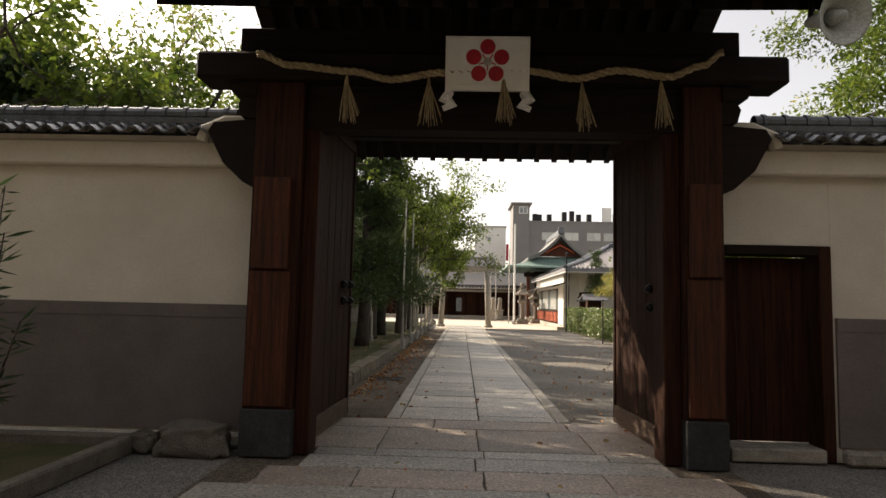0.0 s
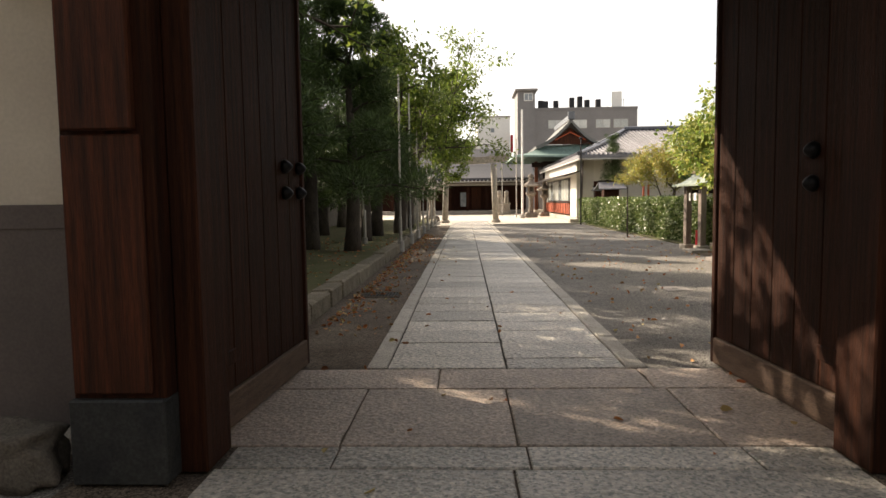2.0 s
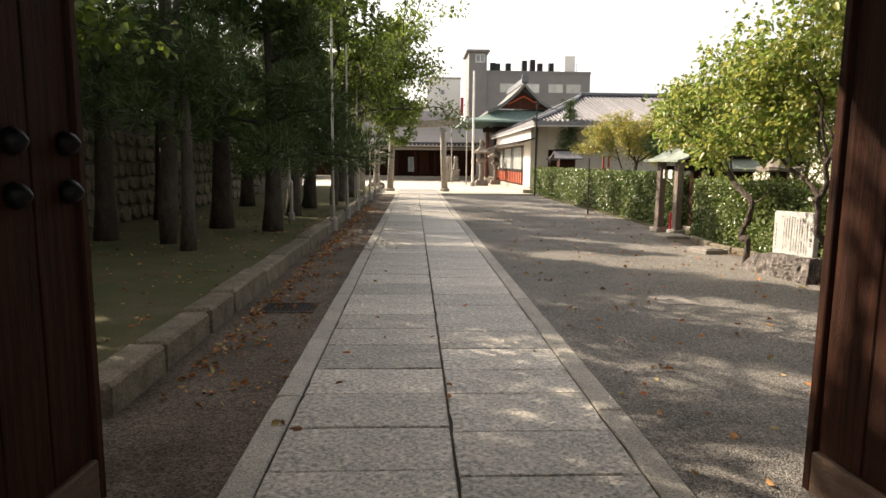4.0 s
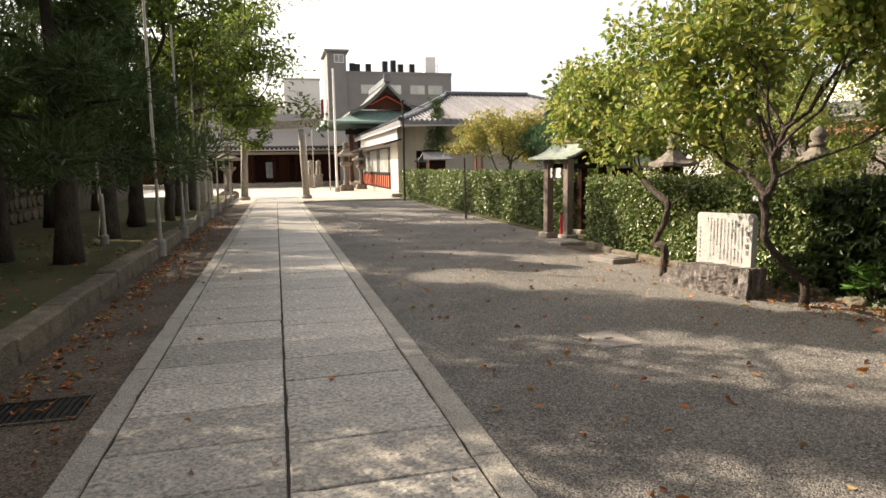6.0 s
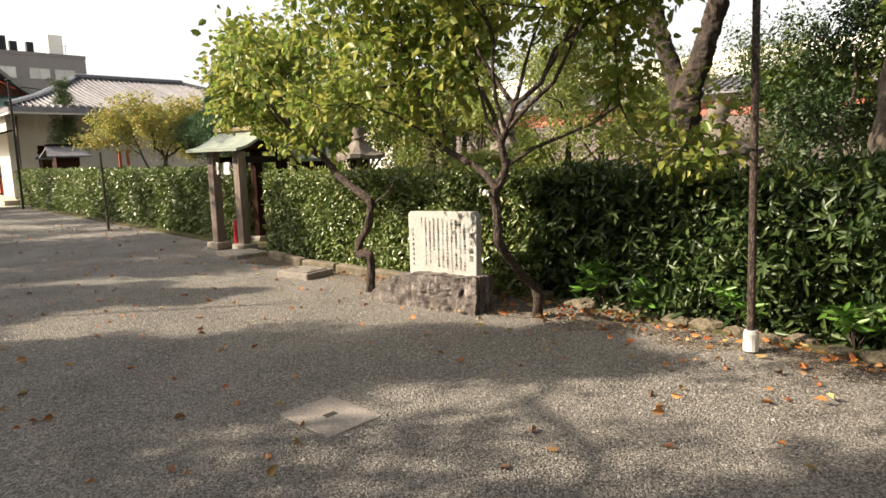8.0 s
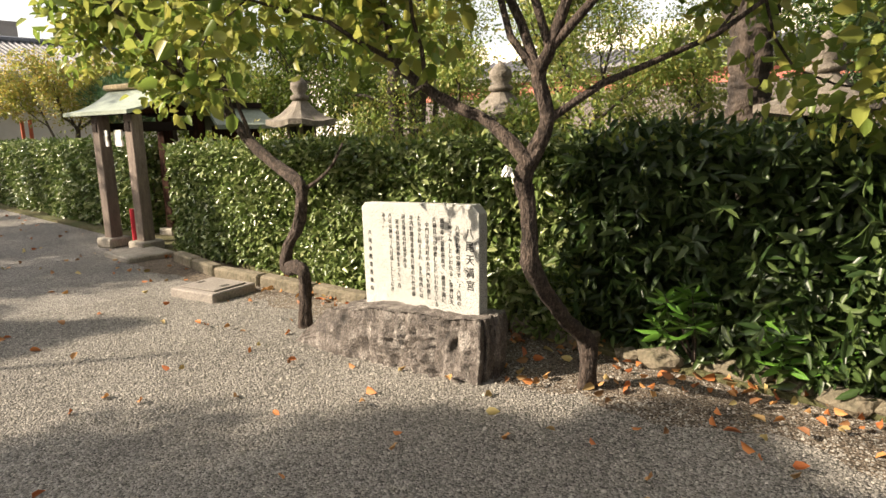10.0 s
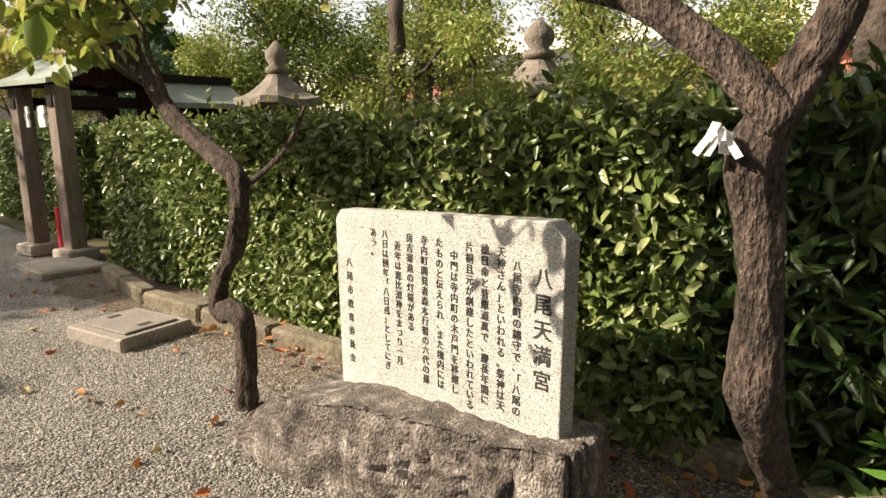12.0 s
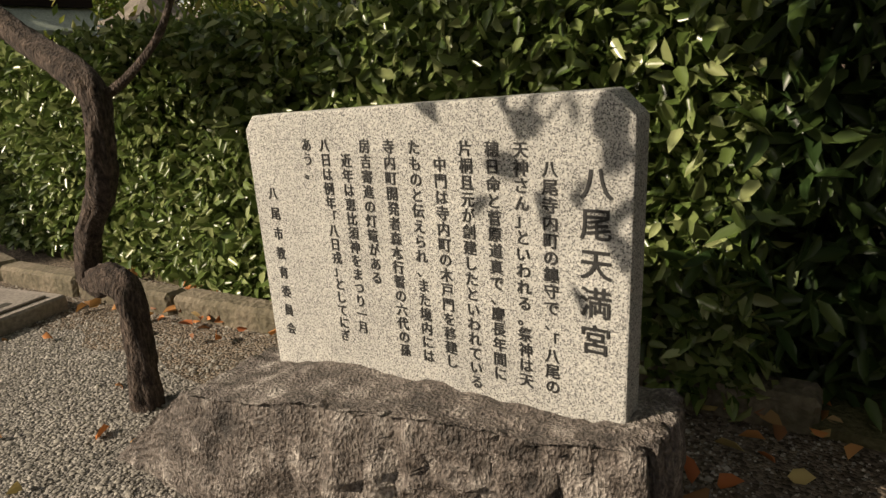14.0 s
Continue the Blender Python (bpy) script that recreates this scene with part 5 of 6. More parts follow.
def roofed_gate():
    t = thing("garden_gate", "small roofed garden gate with pale green sheet roof", "garden gate", (6.95, 20.6, 0), rz=12)
    for x, y, m in ((-0.5, -0.5, M_POSTOLD), (-0.5, 0.25, M_POSTOLD), (0.5, -0.5, M_WOOD), (0.5, 0.25, M_WOOD)):
        boxpart("post", (x - 0.085, x + 0.085, y - 0.085, y + 0.085, 0, 1.82), m, t, bev=0.01)
        boxpart("post_base", (x - 0.17, x + 0.17, y - 0.17, y + 0.17, -0.02, 0.12), M_STONE, t, bev=0.02)
    boxpart("crossbeam", (-0.6, 0.6, -0.55, -0.45, 1.6, 1.72), M_WOODX, t)
    boxpart("crossbeam", (-0.6, 0.6, 0.2, 0.3, 1.6, 1.72), M_WOODX, t)
    boxpart("purlin", (-0.55, -0.45, -0.62, 0.62, 1.82, 1.88), M_WOODX, t)
    boxpart("purlin", (0.45, 0.55, -0.62, 0.62, 1.82, 1.88), M_WOODX, t)
    bm = bmesh.new()
    curved_roof(bm, ((0, -0.68, 2.22), (0, 0.72, 2.22)), ((-0.72, -0.72, 1.87), (-0.72, 0.76, 1.87)), 0.12, 6, 0.05)
    curved_roof(bm, ((0, -0.68, 2.22), (0, 0.72, 2.22)), ((0.72, -0.72, 1.87), (0.72, 0.76, 1.87)), 0.12, 6, 0.05)
    part("roof", bm, M_PALEROOF, t, "pale green metal sheet roof")
    for s in (-1, 1):
        bm = bmesh.new()
        a = [bm.verts.new(p) for p in ((-0.6, s * 0.45, 1.84), (0.6, s * 0.45, 1.84), (0, s * 0.45, 2.13))]
        c = [bm.verts.new(p) for p in ((-0.6, s * 0.41, 1.84), (0.6, s * 0.41, 1.84), (0, s * 0.41, 2.13))]
        bm.faces.new(a); bm.faces.new(c)
        for k in range(3):
            bm.faces.new((a[k], a[(k + 1) % 3], c[(k + 1) % 3], c[k]))
        part("gable_board", bm, M_WOOD, t)
    boxpart("ridge_cap", (-0.1, 0.1, -0.72, 0.76, 2.2, 2.28), M_STRAW, t, "pale ridge cap", bev=0.02)
    for i in range(9):
        bm = bmesh.new()
        x = -0.52 + 0.12 * (i % 3) * 0.3
        y = -0.55 + i * 0.11
        for k in range(3):
            bx(bm, x - 0.012, x + 0.012, y - 0.03 + 0.02 * (k % 2), y + 0.03 + 0.02 * (k % 2), 1.62 - 0.07 * k - 0.08, 1.62 - 0.07 * k)
        part("paper_streamer", bm, M_PAPER, t, "folded white paper streamer")
    bm = bmesh.new()
    tube(bm, [(-0.52, -0.3, 0), (-0.52, -0.3, 0.55)], 0.045, 12)
    part("bollard", bm, M_REDPAINT, t, "crimson round post")
    return t


roofed_gate()
boxpart("kerb", (1.47, 6.9, 39.3, 39.58, -0.1, 0.07), M_PLAZA, None, "pale stone kerb at the edge of the forecourt", bev=0.015, kind="structure")
bpy.data.objects["kerb.001"].name = "kerb_forecourt"
boxpart("stepping_stone", (6.0, 6.6, 19.2, 20.0, -0.05, 0.05), M_STONE, None, bev=0.02)
tagged(bpy.data.objects["stepping_stone"], "flat pale stone slab before the garden gate", "stepping stone")


def small_shrine(x, y, w, z0, label, m):
    t = thing("small_shrine", label, "small shrine", (x, y, 0))
    boxpart("base", (-w * 0.35, w * 0.35, -w * 0.3, w * 0.3, 0, z0 * 0.55), M_STONE, t)
    boxpart("body", (-w * 0.32, w * 0.32, -w * 0.26, w * 0.26, z0 * 0.553, z0), M_WOOD, t)
    bm = bmesh.new()
    curved_roof(bm, ((-w * 0.5, 0, z0 + w * 0.3), (w * 0.5, 0, z0 + w * 0.3)), ((-w * 0.6, -w * 0.5, z0), (w * 0.6, -w * 0.5, z0)), 0.04, 4, 0.06)
    curved_roof(bm, ((-w * 0.5, 0, z0 + w * 0.3), (w * 0.5, 0, z0 + w * 0.3)), ((-w * 0.6, w * 0.5, z0), (w * 0.6, w * 0.5, z0)), 0.04, 4, 0.06)
    part("roof", bm, m, t)
    boxpart("ridge_cap", (-w * 0.52, w * 0.52, -0.06, 0.06, z0 + w * 0.3, z0 + w * 0.3 + 0.08), M_WOODX, t)
    return t


small_shrine(8.3, 39.2, 1.35, 2.05, "small dark wooden shrine with a grey shingled roof behind the hedge", M_TILEFAR)
small_shrine(7.95, 40.9, 0.6, 2.0, "tiny roofed shrine box beside the small shrine", M_TILEFAR)
small_shrine(8.1, 20.1, 0.85, 1.66, "small shrine with pale green roof behind the hedge", M_PALEROOF)
for y in (26.8, 27.6):
    pole("fence_post", "vermilion timber fence post among the shrubs", "fence post", 8.4, y + 5, 0, 2.1, 0.06, M_VERM, group="vermilion posts")

# stone fence posts beyond the pines
for i in range(9):
    y = 29.8 + i * 1.5
    bm = bmesh.new()
    lathe(bm, [(0.15, 0), (0.15, 1.35), (0.05, 1.5)], at=(0, 0, 0), square=True)
    o = part("stone_fence_post", bm, M_STONE, loc=(-3.15 + (i % 2) * 0.1, y, 0.2))
    tagged(o, "upright squared grey stone post in the bed", "stone post", "stone posts")


# edging of the garden
def garden_edge():
    rng = random.Random(31)
    pts = [(6.5, 18.9), (6.35, 17.6), (6.5, 16.0), (6.78, 13.9), (6.82, 13.2)]
    for (x0, y0), (x1, y1) in zip(pts, pts[1:]):
        n = max(1, int(abs(y1 - y0) / 0.55))
        for i in range(n):
            f = (i + 0.5) / n
            L = abs(y1 - y0) / n
            bm = bmesh.new()
            bx(bm, -0.07, 0.07, -L / 2 + 0.01, L / 2 - 0.01, -0.06, 0.1, 0.02)
            for v in bm.verts:
                v.co += Vector(noise.noise_vector(v.co * 6 + Vector((i, y0, 0)))) * 0.012
            o = part("edging_stone", bm, M_BEDKERB, loc=(x0 + (x1 - x0) * f, y0 + (y1 - y0) * f, 0))
            o.rotation_euler = (0, 0, -math.atan2(x1 - x0, y1 - y0) + math.pi)
            tagged(o, "rough grey edging stone at the foot of the hedge", "edging stone", "garden edging stones")
    y = 12.95
    while y > 6.5:
        s = rng.uniform(0.07, 0.13) * (1.15 if y > 12 else 1.0)
        bm = bmesh.new()
        bmesh.ops.create_icosphere(bm, subdivisions=2, radius=1)
        off = Vector((y, 3, 1))
        for v in bm.verts:
            d = v.co.normalized()
            v.co = Vector((d.x * s * 0.8, d.y * s * 1.15, d.z * s * 0.6)) * (1 + 0.35 * noise.noise(d * 1.6 + off))
        o = part("edging_rock", bm, M_BEDKERB, loc=(6.86 + rng.uniform(-0.07, 0.07) - 0.12 * abs(12.0 - y) * 0.4, y, s * 0.25))
        tagged(o, "rounded tan rock edging the garden bed", "edging rock", "garden edging rocks")
        y -= s * 2.0 + rng.uniform(0.0, 0.12)


garden_edge()


# gate front
def crest_board():
    t = thing("crest_board", "white signboard with a crimson plum blossom crest over the gateway", "signboard", (0.15, 4.87, 3.77))
    w = 0.41
    bm = bmesh.new()
    bx(bm, -w, w, -0.02, 0.02, 0.06, 0.53, 0.004)
    o = part("board", bm, M_WHITE, t)
    o.rotation_euler = (radians(8), 0, 0)
    bm = bmesh.new()
    for d in ((-w - 0.02, w + 0.02, -0.035, 0.03, 0.0, 0.06), (-w - 0.02, -w, -0.03, 0.03, 0.063, 0.55), (w, w + 0.02, -0.03, 0.03, 0.063, 0.55), (-w, w, -0.03, 0.03, 0.532, 0.55)):
        bx(bm, *d, 0.003)
    o = part("frame", bm, M_WHITE, t, "white painted frame")
    o.rotation_euler = (radians(8), 0, 0)
    for k in range(5):
        a = math.pi / 2 + k * 2 * math.pi / 5
        bm = bmesh.new()
        lathe(bm, [(0.078, 0), (0.078, 0.006)], 24)
        o = part("petal", bm, M_REDPAINT, t, "round crimson petal")
        o.matrix_basis = pose(0, 0, 0, 8) @ pose(0.15 * math.cos(a), -0.021, 0.295 + 0.15 * math.sin(a), 90)
        bm = bmesh.new()
        bx(bm, -0.006, 0.006, 0.04, 0.09, 0, 0.006)
        o = part("stamen", bm, M_REDPAINT, t)
        o.matrix_basis = pose(0, 0, 0, 8) @ pose(0, -0.021, 0.295, 90) @ pose(0, 0, 0, 0, 0, 36 + k * 72)
    bm = bmesh.new()
    for r, z in ((0.043, 0.0), (0.03, 0.008)):
        lathe(bm, [(r, 0), (r, z + 0.005)], 20)
    o = part("blossom_centre", bm, M_POLE, t, "pale grey blossom centre")
    o.matrix_basis = pose(0, 0, 0, 8) @ pose(0, -0.022, 0.295, 90)
    for s in (-1, 1):
        bm = bmesh.new()
        tube(bm, [(s * 0.38, 0.02, 0.0), (s * 0.43, 0, -0.09), (s * 0.36, 0, -0.15), (s * 0.45, 0, -0.19)], [0.05, 0.07, 0.06, 0.03], 6)
        part("paper_rosette", bm, M_PAPER, t, "crumpled white paper rosette")


crest_board()


def rope():
    t = thing("straw_rope", "twisted straw rope with hanging tassels under the gate beam", "rope", (0, 4.86, 3.86))
    ctrl = [(-2.25, 0.28), (-1.9, 0.16), (-1.25, 0.1), (-0.85, 0.02), (-0.3, 0.1), (0.6, 0.12), (1.05, 0.05), (1.5, 0.14), (2.0, 0.08), (2.35, 0.2), (2.55, 0.34)]
    def at(x):
        for (a, za), (b, zb) in zip(ctrl, ctrl[1:]):
            if x <= b:
                f = (x - a) / (b - a)
                f = f * f * (3 - 2 * f)
                return za + (zb - za) * f
        return ctrl[-1][1]
    for s in range(3):
        bm = bmesh.new()
        pts = []
        n = 260
        for i in range(n + 1):
            x = -2.25 + 4.8 * i / n
            a = x * 24 + s * 2 * math.pi / 3
            pts.append((x, 0.02 * math.cos(a), at(x) + 0.02 * math.sin(a)))
        tube(bm, pts, 0.021, 6)
        part("strand", bm, M_STRAW, t, smooth=True)
    rng = random.Random(5)
    for x in (-1.3, -0.45, 0.32, 1.12, 1.92):
        for k in range(1):
            bm = bmesh.new()
            z0 = at(x) - 0.02
            for j in range(26):
                a = rng.uniform(0, 6.28)
                r = rng.uniform(0.02, 0.13)
                tube(bm, [(x, 0, z0), (x + 0.02 * math.cos(a), 0.02 * math.sin(a) - 0.02, z0 - 0.12), (x + r * math.cos(a) + 0.02, r * 0.5 * math.sin(a) - 0.02, z0 - rng.uniform(0.42, 0.55))], [0.004, 0.006, 0.004], 4)
            part("tassel", bm, M_STRAW, t, "frayed straw tassel")


rope()


def loudspeaker():
    t = thing("loudspeaker", "grey horn loudspeaker fixed under the gate eave", "loudspeaker", (2.95, 3.5, 3.96))
    t.scale = (1.3, 1.3, 1.3)
    t.rotation_euler = (radians(105), 0, radians(12))
    bm = bmesh.new()
    prof = [(0.03, -0.3), (0.05, -0.2), (0.09, -0.08), (0.17, 0.0), (0.185, 0.02), (0.17, 0.012), (0.08, -0.07), (0.03, -0.16)]
    rings = []
    for r, z in prof:
        rings.append([bm.verts.new((r * math.cos(2 * math.pi * k / 24), r * math.sin(2 * math.pi * k / 24), z)) for k in range(24)])
    for a, b in zip(rings, rings[1:]):
        for k in range(24):
            bm.faces.new((a[k], a[(k + 1) % 24], b[(k + 1) % 24], b[k]))
    part("horn", bm, M_HORN, t, smooth=True)
    bm = bmesh.new()
    lathe(bm, [(0.01, -0.14), (0.05, -0.1), (0.035, 0.0), (0.01, 0.02)], 16)
    part("throat", bm, M_HORN, t, smooth=True)
    bm = bmesh.new()
    tube(bm, [(0, 0, -0.28), (0, 0.2, -0.3), (0, 0.55, -0.3)], 0.02, 8)
    part("bracket", bm, M_IRON, t)


loudspeaker()

# planter edge and stones before the wall
tb = thing("planter", "low concrete planter edge before the plaster wall", "planter", (-4.0, 4.6, 0))
boxpart("rim", (-4, 0.6, 0.45, 0.6, -0.02, 0.16), M_CONCDARK, tb, bev=0.02)
boxpart("rim", (0.45, 0.6, -4, 0.447, -0.02, 0.16), M_CONCDARK, tb, bev=0.02)
boxpart("soil", (-4, 0.447, -4, 0.447, -0.02, 0.06), M_SOIL, tb)
for x, y, sx, sy, sz, off in ((-2.78, 5.06, 0.4, 0.2, 0.2, 2.0), (-3.32, 5.12, 0.16, 0.13, 0.13, 7.0)):
    bm = bmesh.new()
    bmesh.ops.create_icosphere(bm, subdivisions=4, radius=1)
    for v in bm.verts:
        d = v.co.normalized()
        q = Vector([math.copysign(abs(c) ** 0.6, c) for c in d])
        v.co = Vector((q.x * sx, q.y * sy, q.z * sz)) * (0.9 + 0.28 * noise.noise(d * 2.2 + Vector((off, 0, 0))) + 0.06 * noise.noise(d * 9))
    o = part("boulder", bm, M_CONCDARK, loc=(x, y, sz * 0.6), smooth=True)
    tagged(o, "long weathered dark stone at the foot of the wall", "boulder", "gate boulders")

bm = bmesh.new()
rng = random.Random(9)
for i in range(7):
    d = Vector((rng.uniform(-1, 0.2), rng.uniform(-1, 1), rng.uniform(-1, 0.5))).normalized()
    e = Vector((rng.uniform(-1, 0), rng.uniform(-1, 1), -1.2)).normalized()
    w = d.cross(e).normalized() * rng.uniform(0.006, 0.011)
    a, b, c = Vector((0, 0, 0)), d * rng.uniform(0.02, 0.035), d * 0.03 + e * rng.uniform(0.015, 0.04)
    rows = [[bm.verts.new(p - w), bm.verts.new(p + w), bm.verts.new(p + w + Vector((-0.002, 0, 0.001))), bm.verts.new(p - w + Vector((-0.002, 0, 0.001)))] for p in (a, b, c)]
    for lo, hi in zip(rows, rows[1:]):
        for k in range(4):
            bm.faces.new((lo[k], lo[(k + 1) % 4], hi[(k + 1) % 4], hi[k]))
    bm.faces.new(rows[0][::-1])
    bm.faces.new(rows[-1])
o = part("paper_fortune", bm, M_PAPER, loc=(5.47, 12.93, 1.31))
tagged(o, "white folded paper tied to the plum trunk", "paper slip")


# ---- trees ----
tree("plum_tree", (5.86, 15.24, 0), "small crooked plum tree with yellow-green leaves beside the engraved stone", "tree",
     [(0, 0.02, -0.03, .058), (0.0, 0.0, 0.22, .05), (0, 0.0, 0.42, .05), (0, 0.1, 0.46, .06), (0, 0.24, 0.44, .055), (0, 0.2, 0.6, .042), (0, 0.04, 0.78, .05), (0, -0.03, 0.96, .044), (0, -0.02, 1.12, .05), (0.0, 0.3, 1.27, .045), (0.0, 0.6, 1.42, .046), (0.0, 0.95, 1.66, .046), (0.0, 1.35, 1.83, .045), (0.02, 1.7, 2.0, .04), (0.05, 1.85, 2.25, .034), (0.1, 1.8, 2.5, .025)],
     [(10, (-0.1, 0.15, 0.9), 0.6, .02), (12, (0.1, 0.7, 0.4), .7, .022), (13, (-0.5, 0.2, 0.7), .65, .022), (14, (0.2, 0.3, 1), 0.55, .02), (14, (-0.3, -0.6, 0.6), .6, .018), (15, (-0.5, 0.4, 0.4), .65, .02), (15, (0.4, 0.6, 0.4), .65, .02), (15, (0.2, -1.0, 0.5), .8, .02), (13, (-0.6, 0.9, 0.4), .8, .022)],
     M_BARK, L_PLUM, 11, clump=0.3, per=17, size=0.09, width=0.68, depth=2, knobbly=True,
     arms=(([(0, 0.0, 1.06, .022), (0.06, -0.16, 1.14, .014), (0.09, -0.32, 1.26, .012), (0.09, -0.46, 1.42, .008)], ()),
           ([(0, 0.88, 1.62, .03), (-0.05, 0.9, 1.9, .022), (-0.1, 1.05, 2.2, .018), (-0.1, 1.2, 2.5, .012)], ((2, (-0.3, -0.3, 0.9), 0.5, .01), (3, (-0.5, 0.3, 0.8), 0.5, .01))),
           ([(0, 1.3, 1.83, .03), (-0.5, 1.0, 2.1, .022), (-0.95, 0.6, 2.35, .018), (-1.3, 0.1, 2.5, .012)], ((2, (-0.6, -0.5, 0.3), 0.5, .012), (3, (-0.4, -0.8, 0.1), 0.6, .01)))))
tree("plum_tree", (6.2, 12.93, 0), "crooked plum tree with rough bark at the garden edge", "tree",
     [(0.01, 0, -0.03, .066), (0.0, -0.01, 0.12, .055), (-0.02, -0.01, 0.28, .052), (-0.12, 0.0, 0.37, .046), (-0.34, -0.04, 0.52, .04), (-0.54, -0.06, 0.7, .041), (-0.645, -0.06, 0.84, .048), (-0.655, -0.06, 1.0, .038), (-0.66, -0.05, 1.15, .04), (-0.68, -0.04, 1.27, .045), (-0.64, -0.08, 1.38, .042), (-0.63, -0.14, 1.52, .034), (-0.64, -0.1, 1.72, .034), (-0.64, -0.16, 1.83, .03), (-0.62, -0.24, 2.05, .024)],
     [(11, (0.3, -0.75, 0.7), 1.2, .022), (12, (0.5, 0.3, 0.8), 1.3, .026), (12, (0.1, 0.7, 0.6), 1.0, .02), (13, (-0.5, 0.1, 0.9), 1.1, .022), (14, (0.6, -0.5, 1), 1.2, .022), (14, (-0.2, 0.6, 0.9), 1.2, .022), (14, (0.9, 0.2, 0.8), 1.2, .022), (13, (0.1, -0.9, 0.5), 1.2, .022), (14, (0.2, -0.9, 0.6), 1.2, .02)],
     M_BARK, L_PLUM, 21, clump=0.34, per=30, size=0.095, width=0.68, depth=2, knobbly=True,
     arms=(([(-0.68, -0.08, 1.31, .036), (-0.7, 0.02, 1.43, .033), (-0.7, 0.16, 1.53, .031), (-0.72, 0.32, 1.6, .03), (-0.76, 0.5, 1.7, .028), (-0.8, 0.66, 1.84, .024), (-0.82, 0.71, 2.05, .02), (-0.85, 0.8, 2.35, .014)], ((4, (-0.2, 0.3, 0.9), 0.7, .014), (5, (-0.5, 0.5, 0.5), 0.8, .014), (6, (0.4, 0.3, 0.7), 0.7, .012), (7, (-0.3, 0.2, 0.9), 0.7, .012), (6, (-0.2, 0.9, 0.25), 1.3, .014), (7, (-0.6, 0.8, 0.1), 1.3, .014), (7, (0.15, 0.95, 0.3), 1.3, .014), (6, (0.5, 0.8, 0.2), 1.1, .012))),))
hedge_run("hedge", "clipped glossy green hedge behind the engraved stone", 6.72, 7.7, 13.4, 19.45, 0.02, 1.36, L_HEDGE, 3, 2100, 0.075, "hedges", width=0.52)
hedge_run("hedge", "dense dark broad-leaved hedge along the garden edge", 6.85, 8.0, 4.5, 13.5, 0.02, 1.38, L_BROAD, 7, 900, 0.115, "hedges", wob=0.12, width=0.36)
hedge_run("hedge", "clipped glossy green hedge lining the gravel", 7.0, 7.65, 21.2, 42.0, 0.02, 1.45, L_HEDGE, 4, 560, 0.115, "hedges")
# whorls of long leaves that hang out of the broad-leaved hedge
rng = np.random.default_rng(58)
P, D = [], []
for k in range(170):
    c = np.array([6.8 - rng.uniform(-0.02, 0.16), rng.uniform(8.5, 13.6), rng.uniform(0.3, 1.38)])
    if k % 4 == 0:
        c = np.array([rng.uniform(6.8, 7.9), rng.uniform(8.5, 14.5), rng.uniform(1.36, 1.5)])
    out = np.array([-0.7, rng.normal() * 0.35, rng.uniform(-0.1, 0.5)])
    side = np.cross(out, [0, 0, 1.0])
    lift = np.cross(side, out)
    for j in range(7):
        a = j * 0.9 + rng.uniform(-0.2, 0.2)
        P.append(c + rng.normal(size=3) * 0.02)
        D.append(out * rng.uniform(0.1, 0.7) + side * math.cos(a) + lift * math.sin(a) + np.array([0, 0, -0.4]))
ob = new("hanging_leaves", leaf_mesh("hanging_leaves", np.array(P), np.array(D), 0.125, 0.3, L_BROAD, rng, fold=0.12))
tagged(ob, "whorls of long drooping leaves over the face of the dark hedge", "leaves", kind="stuff")
# young shoots on the hedge in the sun-brightened leaf colour, and a bush behind it
rng = np.random.default_rng(59)
P = np.stack([rng.uniform(6.75, 7.8, 2600), rng.uniform(9.0, 19.3, 2600), 1.34 + rng.exponential(0.05, 2600)], 1)
D = rng.normal(size=P.shape) * 0.6 + np.array([0, 0, 0.8])
ob = new("young_shoots", leaf_mesh("young_shoots", P, D, 0.07, 0.4, L_GARDEN, rng))
tagged(ob, "yellow-green young shoots along the clipped hedge top", "leaves", kind="stuff")
tree("garden_bush", (8.5, 15.4, 0), "rounded yellow-green bush just behind the hedge", "bush", [(0, 0, 0, .05), (0.0, 0, 0.6, .04), (0, 0.05, 0.9, .035)],
     [(1, (-0.5, 0.9, 0.5), 0.7, .02), (1, (-0.4, -0.9, 0.5), 0.7, .02), (2, (-0.6, 0.1, 0.6), 0.5, .02), (2, (0.6, 0.4, 0.6), 0.5, .02), (2, (0, -0.8, 0.7), 0.6, .02), (2, (0, 0.8, 0.7), 0.6, .02)],
     M_BARK, L_GARDEN, 158, clump=0.2, per=60, size=0.06, width=0.5)
